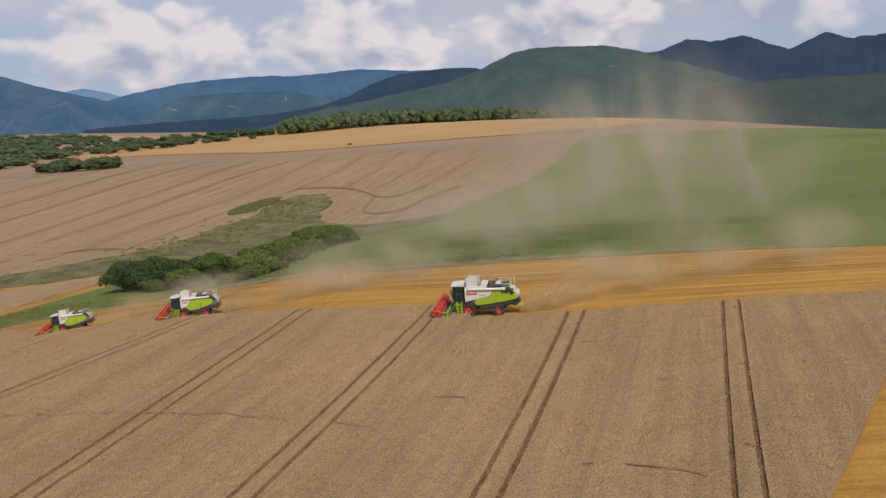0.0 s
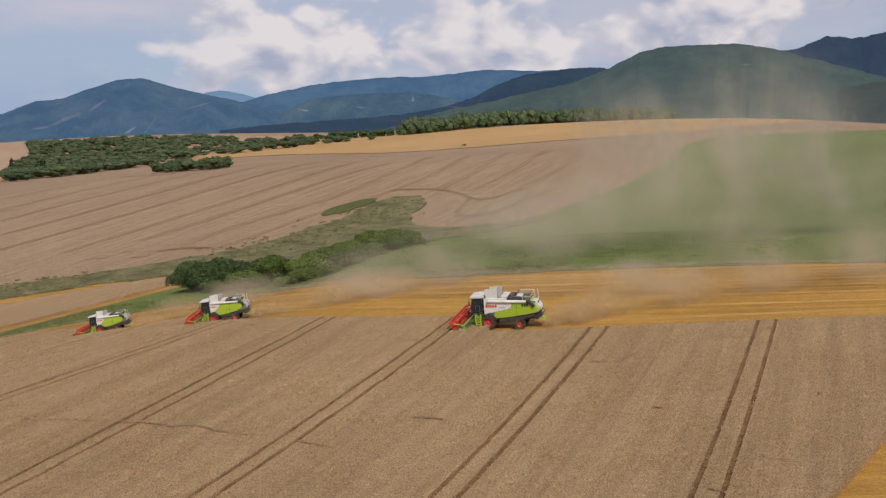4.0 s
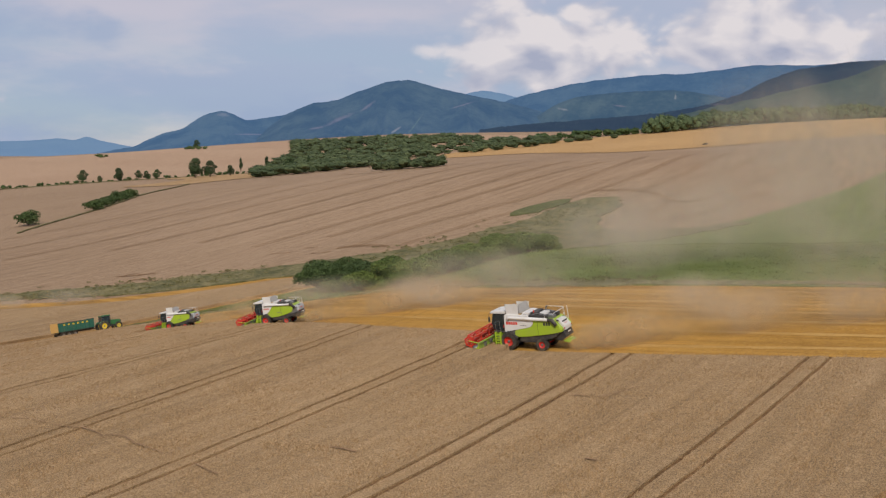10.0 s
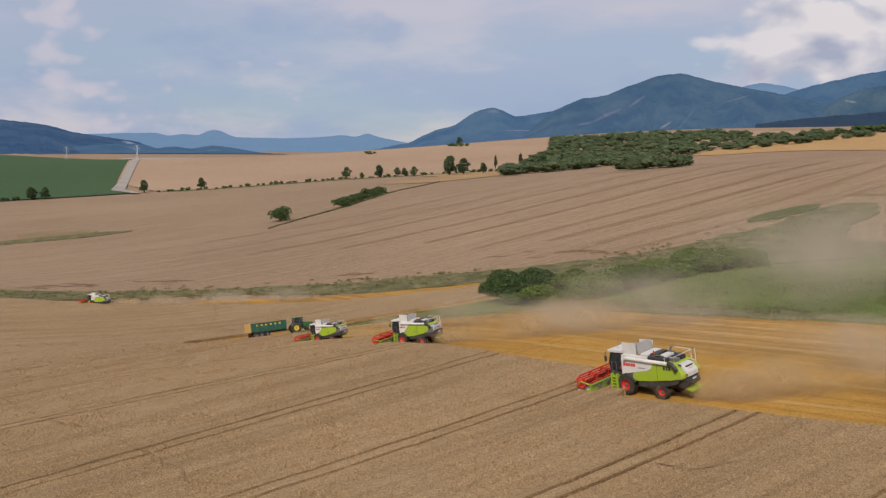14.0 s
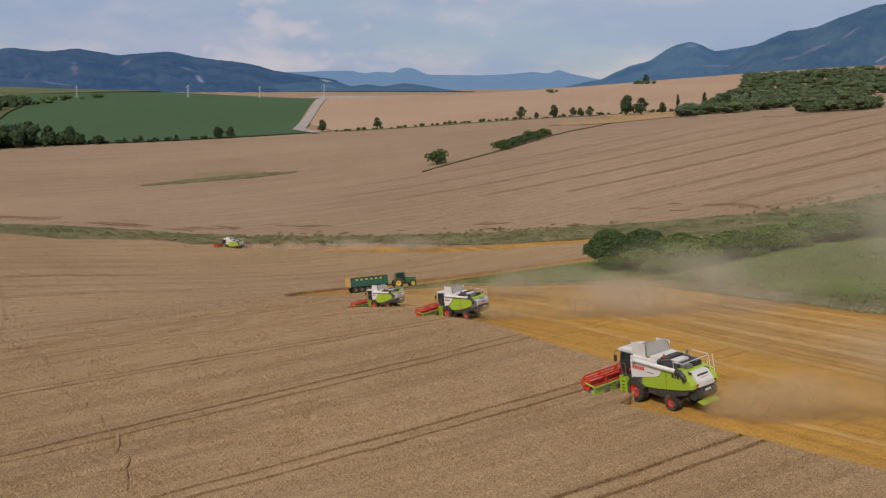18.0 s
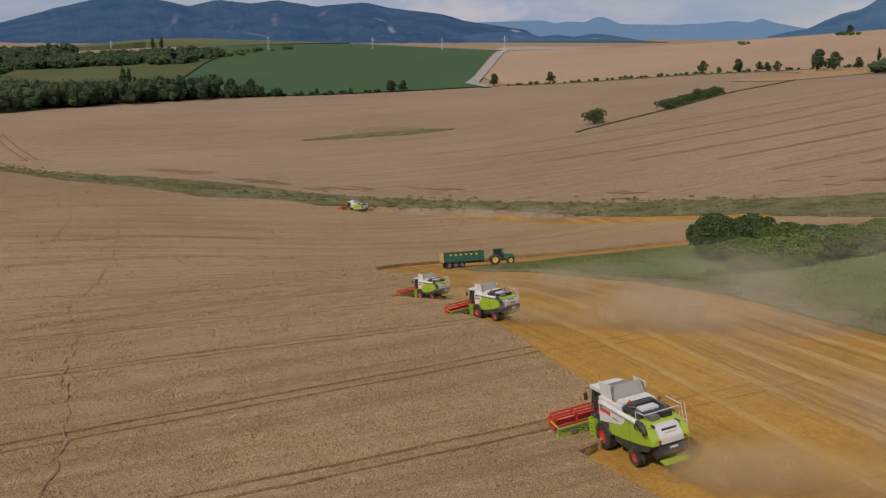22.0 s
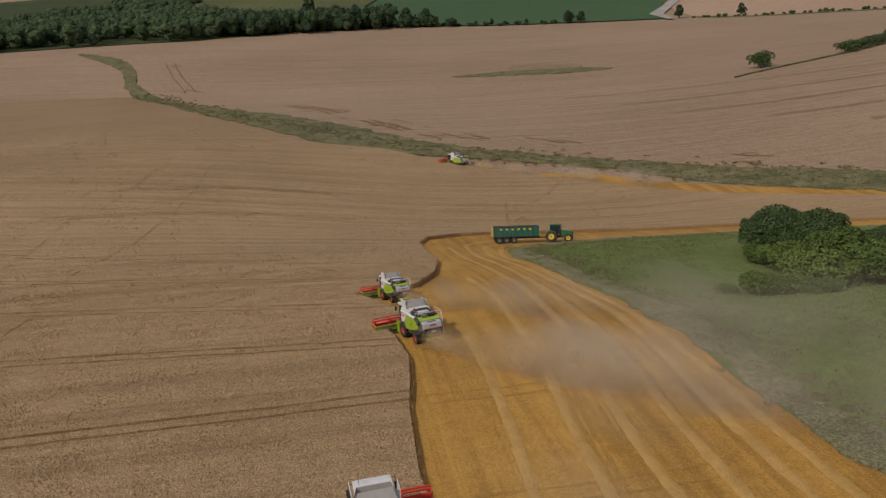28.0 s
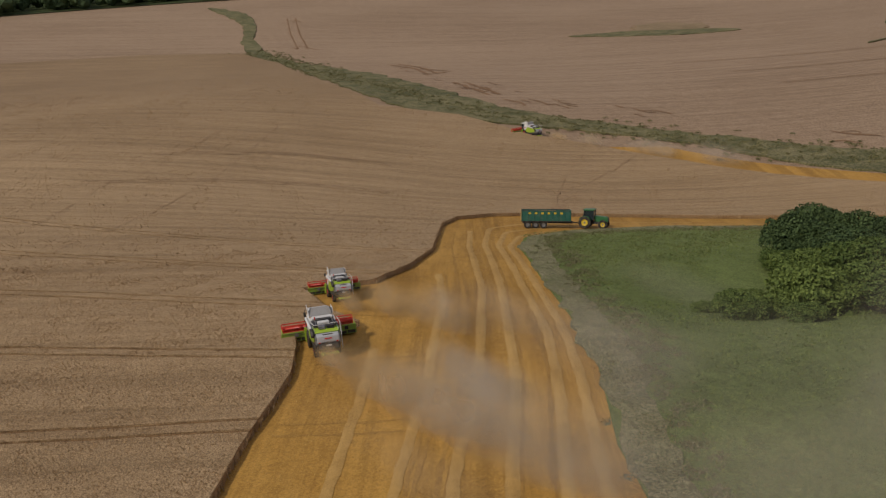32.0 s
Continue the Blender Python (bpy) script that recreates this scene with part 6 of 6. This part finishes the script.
def make_ears():
    rng = np.random.default_rng(77)
    n = 420000
    x, y = rng.uniform(-78, 50, n), rng.uniform(44, 140, n)
    keep = inside(wheat_outline, x, y)
    keep &= rng.uniform(0, 1, n) < np.clip(1.15 - np.hypot(x - 25, y - 90) / 150, 0.25, 1)
    for a, b in TRAMLINES:
        a, b = Vector(a), Vector(b)
        d = (b - a).normalized()
        off = np.abs((x - a.x) * d.y - (y - a.y) * d.x)
        keep &= np.abs(off - 0.87) > rng.uniform(0.06, 0.36, n)
    x, y = x[keep], y[keep]
    n = len(x)
    tall = rng.uniform(0.10, 0.20, n)
    v, f = blades(x, y, height(x, y) + 0.67, tall, rng.uniform(0.025, 0.065, n), rng)
    tagged(mesh_object("wheat_ears", v, f, EARS), "countless ripe tan wheat ears", "wheat", kind="stuff")
    n = 150000
    x, y = rng.uniform(-330, -70, n), rng.uniform(10, 240, n)
    keep = inside(wheat_outline, x, y) & (rng.uniform(0, 1, n) < np.clip(1.3 - (-x - 70) / 260, 0.2, 1))
    x, y = x[keep], y[keep]
    n = len(x)
    v, f = blades(x, y, height(x, y) + 0.64, rng.uniform(0.12, 0.26, n), rng.uniform(0.07, 0.18, n), rng)
    tagged(mesh_object("wheat_ears", v, f, EARS), "ripe tan wheat ears farther out", "wheat", kind="stuff")
    # stalks along the cut face and in the stubble
    xs, ys = [], []
    for edge in (EDGE_NEAR[1:] + EDGE_A[:1], EDGE_A, EDGE_B, EDGE_C):
        for (x0, y0), (x1, y1) in zip(edge, edge[1:]):
            m = int(math.hypot(x1 - x0, y1 - y0) * 14)
            u = rng.uniform(0, 1, m)
            xs.append(x0 + (x1 - x0) * u + rng.normal(0, 0.12, m))
            ys.append(y0 + (y1 - y0) * u + rng.normal(0, 0.12, m))
    x, y = np.concatenate(xs), np.concatenate(ys)
    v, f = blades(x, y, height(x, y) + 0.05, rng.uniform(0.6, 0.95, len(x)), 0.05, rng, 0.12)
    tagged(mesh_object("cut_edge_stalks", v, f, EARS), "ragged standing stalks along the cut edge", "wheat", kind="stuff")
    n = 60000
    x, y = rng.uniform(-60, 45, n), rng.uniform(108, 152, n)
    keep = inside(stubble_outline, x, y) & ~inside(wheat_outline, x, y)
    x, y = x[keep], y[keep]
    v, f = blades(x, y, height(x, y) + 0.08, rng.uniform(0.05, 0.13, len(x)), rng.uniform(0.015, 0.04, len(x)), rng, 0.5)
    tagged(mesh_object("stubble_stalks", v, f, STUBS), "short golden stubble stalks and loose straw", "stubble", kind="stuff")
    n = 90000
    x, y = rng.uniform(-98, 70, n), rng.uniform(130, 260, n)
    keep = inside(MEADOW_EDGE + [(-20, 300), (60, 300), (140, 200)], x, y) & (rng.uniform(0, 1, n) < 1.15 - np.hypot(x + 40, y - 165) / 95)
    x, y = x[keep], y[keep]
    v, f = blades(x, y, height(x, y) + 0.2, rng.uniform(0.08, 0.22, len(x)), rng.uniform(0.04, 0.10, len(x)), rng, 0.5)
    tagged(mesh_object("meadow_tufts", v, f, TUFTS), "tufts of green meadow grass", "grass", kind="stuff")


EARS = leaf_material("wheat_ear", (0.235, 0.147, 0.070), (0.475, 0.322, 0.172))
STUBS = leaf_material("stubble_stalk", (0.36, 0.20, 0.05), (0.56, 0.35, 0.11))
TUFTS = leaf_material("grass_tuft", (0.12, 0.155, 0.036), (0.23, 0.27, 0.072))
make_ears()


# ---- village, masts, car ----
PLASTER = plain("house_plaster", (0.42, 0.40, 0.37), 0.85, 0, 0.15)
TILES = plain("roof_tiles", (0.20, 0.075, 0.05), 0.8, 0, 0.2)
PALEROOF = plain("pale_roof", (0.34, 0.32, 0.31), 0.6, 0, 0.2)
WINDOW = plain("window_dark", (0.04, 0.05, 0.06), 0.2, 0, 0.05)
STEEL = plain("galvanised_steel", (0.62, 0.64, 0.66), 0.5, 0.3, 0.1)


def house(roof_mat, label):
    h = new("house")
    tagged(h, label, "house", "village houses")
    wall = part("wall", box(-5, 5, -4, 4, -1, 4.2, 0.0), PLASTER, h)
    bm = bmesh.new()
    a = [bm.verts.new(p) for p in ((-5.6, -4.7, 3.9), (-5.6, 4.7, 3.9), (-5.6, 0, 7.6))]
    b = [bm.verts.new(p) for p in ((5.6, -4.7, 3.9), (5.6, 4.7, 3.9), (5.6, 0, 7.6))]
    bm.faces.new(a)
    bm.faces.new(b[::-1])
    for i, j in ((0, 1), (1, 2), (2, 0)):
        bm.faces.new((a[j], a[i], b[i], b[j]))
    bmesh.ops.recalc_face_normals(bm, faces=bm.faces[:])
    roof = part("roof", bm, roof_mat, h)
    part("chimney", box(1.5, 2.3, 0.6, 1.4, 6.0, 8.4, 0.0), PLASTER, roof)
    for x in (-3, 0, 3):
        for s in (1, -1):
            part("window", box(x - 0.6, x + 0.6, *((4.0, 4.06) if s > 0 else (-4.06, -4.0)), 1.3, 2.8, 0.0), WINDOW, wall)
    part("door", box(5.0, 5.06, -0.5, 0.5, 0, 2.1, 0.0), WINDOW, wall)
    return h


red_house = house(TILES, "plastered village house with a red tiled roof")
pale_house = house(PALEROOF, "plastered village house with a pale grey roof")
red_house.matrix_basis = stand(-1250, 272, 20)
pale_house.matrix_basis = stand(-1232, 322, 70)
for k, (x, y, t, pale) in enumerate([(-1264, 222, 40, 0), (-1212, 330, 10, 0), (-1228, 345, 80, 0), (-1275, 268, 30, 1), (-849, 210, 60, 0), (-812, 215, 15, 1), (-775, 222, 50, 0), (-1300, 300, 5, 1), (-1340, 350, 75, 0), (-1290, 250, 35, 0)]):
    copy_thing(pale_house if pale else red_house, stand(x, y, t, 0.9 + 0.05 * (k % 4)))


homes = random.Random(21)
for x, y, r, h in strewn([(-1201, 215), (-1250, 245), (-1200, 290), (-1180, 330), (-1150, 400), (-1290, 445), (-1330, 290), (-1400, 170), (-1200, 120)], 10, 1.0, 1.0, 22):
    copy_thing(pale_house if homes.random() < 0.5 else red_house, stand(x, y, homes.uniform(0, 180), 0.9, 1.05))


def pylon():
    p = new("power_pylon")
    tagged(p, "pale steel lattice power pylon on the ridge", "pylon", "power pylons")
    for sx in (1, -1):
        for sy in (1, -1):
            part("leg", tube([(sx * 1.6, sy * 1.6, -0.5), (sx * 0.5, sy * 0.5, 13), (sx * 0.2, sy * 0.2, 22)], 0.16, 5), STEEL, p)
    for z, w in ((14.5, 4.2), (17.5, 5.2), (20.5, 3.4)):
        part("crossarm", tube([(-w, 0, z), (0, 0, z + 0.7), (w, 0, z)], 0.16, 5), STEEL, p)
    for k in range(5):
        z, q = 1 + 2.6 * k, 1.55 - 0.22 * k
        part("brace", tube([(-q, -q, z), (q, -q, z + 2.4)], 0.10, 4), STEEL, p)
        part("brace", tube([(q, q, z), (-q, q, z + 2.4)], 0.10, 4), STEEL, p)
    return p


mast = pylon()
mast.matrix_basis = stand(-1032, 784, 30, 0.9)
for x, y in ((-1180, 776), (-1230, 692), (-1290, 560), (-1450, 380)):
    copy_thing(mast, stand(x, y, 30, 0.9))


def parked_car():
    c = new("car")
    tagged(c, "small dark car parked on the far stubble", "car")
    part("body", prism([(-2.1, 0.35), (-2.1, 0.9), (-1.2, 1.0), (2.0, 0.85), (2.1, 0.35)], -0.85, 0.85, 0.08), BLACK, c)
    part("cabin", prism([(-1.6, 0.95), (-1.1, 1.45), (0.4, 1.45), (1.1, 0.92)], -0.72, 0.72, 0.06), GLASS, c)
    for x in (-1.35, 1.35):
        for s in (1, -1):
            wheel(c, x, s * 0.78, 0.32, 0.2, GREY, 6)
    return c


saloon = parked_car()
saloon.matrix_basis = set_on(saloon, -81, 868, 70, 0.65)


# ---- dust behind the machines ----
def dust_material():
    m = bpy.data.materials.new("drifting_dust")
    m.use_nodes = True
    t = Tree(m.node_tree)
    uv = t.add("ShaderNodeUVMap").outputs[0]
    p = place(t)
    rad = t.add("ShaderNodeVectorMath", operation="LENGTH", i_0=uv).outputs["Value"]
    soft = t.step(rad, 1.0, 0.1)
    puff = t.step(t.noise(t.vmath("MULTIPLY", p, (1.0, 1.0, 0.7)), 0.09, 5, 0.58), 0.28, 0.74)
    fine = t.step(t.noise(p, 0.55, 4, 0.6), 0.25, 0.8)
    k = t.math("MULTIPLY", soft, t.math("ADD", t.math("MULTIPLY", puff, 0.82), t.math("MULTIPLY", fine, 0.18)))
    k = t.math("MULTIPLY", k, t.add("ShaderNodeAttribute", attribute_name="thick").outputs["Fac"])
    tone = t.mix(t.step(t.add("ShaderNodeAttribute", attribute_name="thick").outputs["Fac"], 0.35, 1.0), (0.58, 0.505, 0.405), (0.61, 0.445, 0.245))
    d = t.add("ShaderNodeBsdfDiffuse", i_Color=tone)
    tr = t.add("ShaderNodeBsdfTranslucent", i_Color=tone)
    lit = t.add("ShaderNodeMixShader", i_0=0.5, i_1=d.outputs[0], i_2=tr.outputs[0])
    clear = t.add("ShaderNodeBsdfTransparent")
    mix = t.add("ShaderNodeMixShader", i_0=k, i_1=clear.outputs[0], i_2=lit.outputs[0])
    t.add("ShaderNodeOutputMaterial", i_0=mix.outputs[0])
    return m


DUST = dust_material()


def dust_cloud(puffs, label, seed):
    """Loose veils of dust; puffs: x, y, height of the middle, half width, half height, thickness."""
    rng = random.Random(seed)
    verts, faces, uvs, thick = [], [], [], []
    n = 7
    for x, y, up, w, h, k in puffs:
        z0 = float(height(x, y)) + up
        for turn, lean in ((rng.uniform(12, 22), 0.15), (rng.uniform(26, 36), 0.35), (rng.uniform(40, 52), 0.2)):
            a = radians(turn)
            u = Vector((math.cos(a), math.sin(a), 0))
            v = Vector((-math.sin(a) * lean, math.cos(a) * lean, 1)).normalized()
            nrm = u.cross(v)
            o = len(verts)
            for j in range(n):
                for i in range(n):
                    s, q = 2 * i / (n - 1) - 1, 2 * j / (n - 1) - 1
                    p = Vector((x, y, z0)) + u * (s * w) + v * (q * h) + nrm * (0.25 * h * math.sin(3 * s + turn) * math.cos(2 * q))
                    verts.append(tuple(p))
                    uvs.append((s, q))
                    thick.append(min(0.95, k * 1.6))
            for j in range(n - 1):
                for i in range(n - 1):
                    faces.append((o + j * n + i, o + j * n + i + 1, o + (j + 1) * n + i + 1, o + (j + 1) * n + i))
    ob = mesh_object("dust_cloud", verts, faces, DUST, smooth=True)
    layer = ob.data.uv_layers.new(name="UVMap")
    for loop in ob.data.loops:
        layer.data[loop.index].uv = uvs[loop.vertex_index]
    at = ob.data.attributes.new("thick", "FLOAT", "POINT")
    for i, k in enumerate(thick):
        at.data[i].value = k
    return tagged(ob, label, "dust", kind="stuff")


scene.cycles.transparent_max_bounces = 40
dust_cloud([(10.6, 114.7, 0.7, 2.2, 1.0, 0.9), (13.5, 115.2, 1.1, 3.2, 1.6, 0.9), (12, 116, 1.2, 4, 1.7, 0.85), (16.5, 117.3, 1.7, 6, 2.3, 0.7), (25, 120, 2.2, 8, 2.8, 0.48), (34, 123, 2.8, 11, 3.6, 0.36), (22, 126, 2.6, 10, 3.2, 0.26), (48, 126, 4, 13, 5, 0.26), (34, 134, 5, 14, 6, 0.16), (10, 128, 2.2, 15, 3.0, 0.08), (-6, 132, 2.0, 14, 2.6, 0.05)],
           "brown dust trailing behind a combine harvester", 1)
dust_cloud([(-28.0, 129.0, 0.8, 2.4, 1.2, 0.8), (-25.5, 129.8, 1.2, 3.6, 1.8, 0.75), (-20, 131.8, 1.7, 6, 2.5, 0.58), (-13, 135, 2.2, 8, 3.0, 0.42), (-18, 138, 1.8, 7, 2.4, 0.3), (-4, 140, 3.0, 10, 4.0, 0.20), (8, 145, 5.5, 12, 6.0, 0.18), (20, 150, 8, 13, 8.0, 0.14), (-14, 147, 3, 12, 4, 0.08)], "tan dust trailing behind a combine harvester", 2)
dust_cloud([(-44.2, 131.4, 0.9, 3, 1.3, 0.6), (-41, 135, 1.5, 5, 2.1, 0.5), (-34, 139, 1.8, 7, 2.4, 0.34), (-32, 144, 1.8, 9, 2.4, 0.13), (-20, 150, 2.5, 12, 3.2, 0.07)], "tan dust trailing behind a combine harvester", 3)
dust_cloud([(-182, 190, 1.0, 4, 1.4, 0.6), (-175, 196, 1.5, 6, 2.0, 0.45), (-163, 206, 2.2, 9, 2.6, 0.32), (-150, 216, 2.6, 10, 3, 0.2)], "pale dust trailing beside the ditch", 4)
dust_cloud([(12, 160, 6, 18, 8, 0.26), (34, 165, 10, 20, 13, 0.30), (24, 185, 15, 17, 17, 0.26), (55, 175, 12, 22, 14, 0.24), (-2, 172, 5, 18, 7, 0.18), (48, 200, 20, 22, 22, 0.22), (-6, 157, 3.5, 15, 4.5, 0.09), (-45, 163, 2.0, 15, 2.5, 0.05)], "thin dust haze drifting over the meadow", 5)
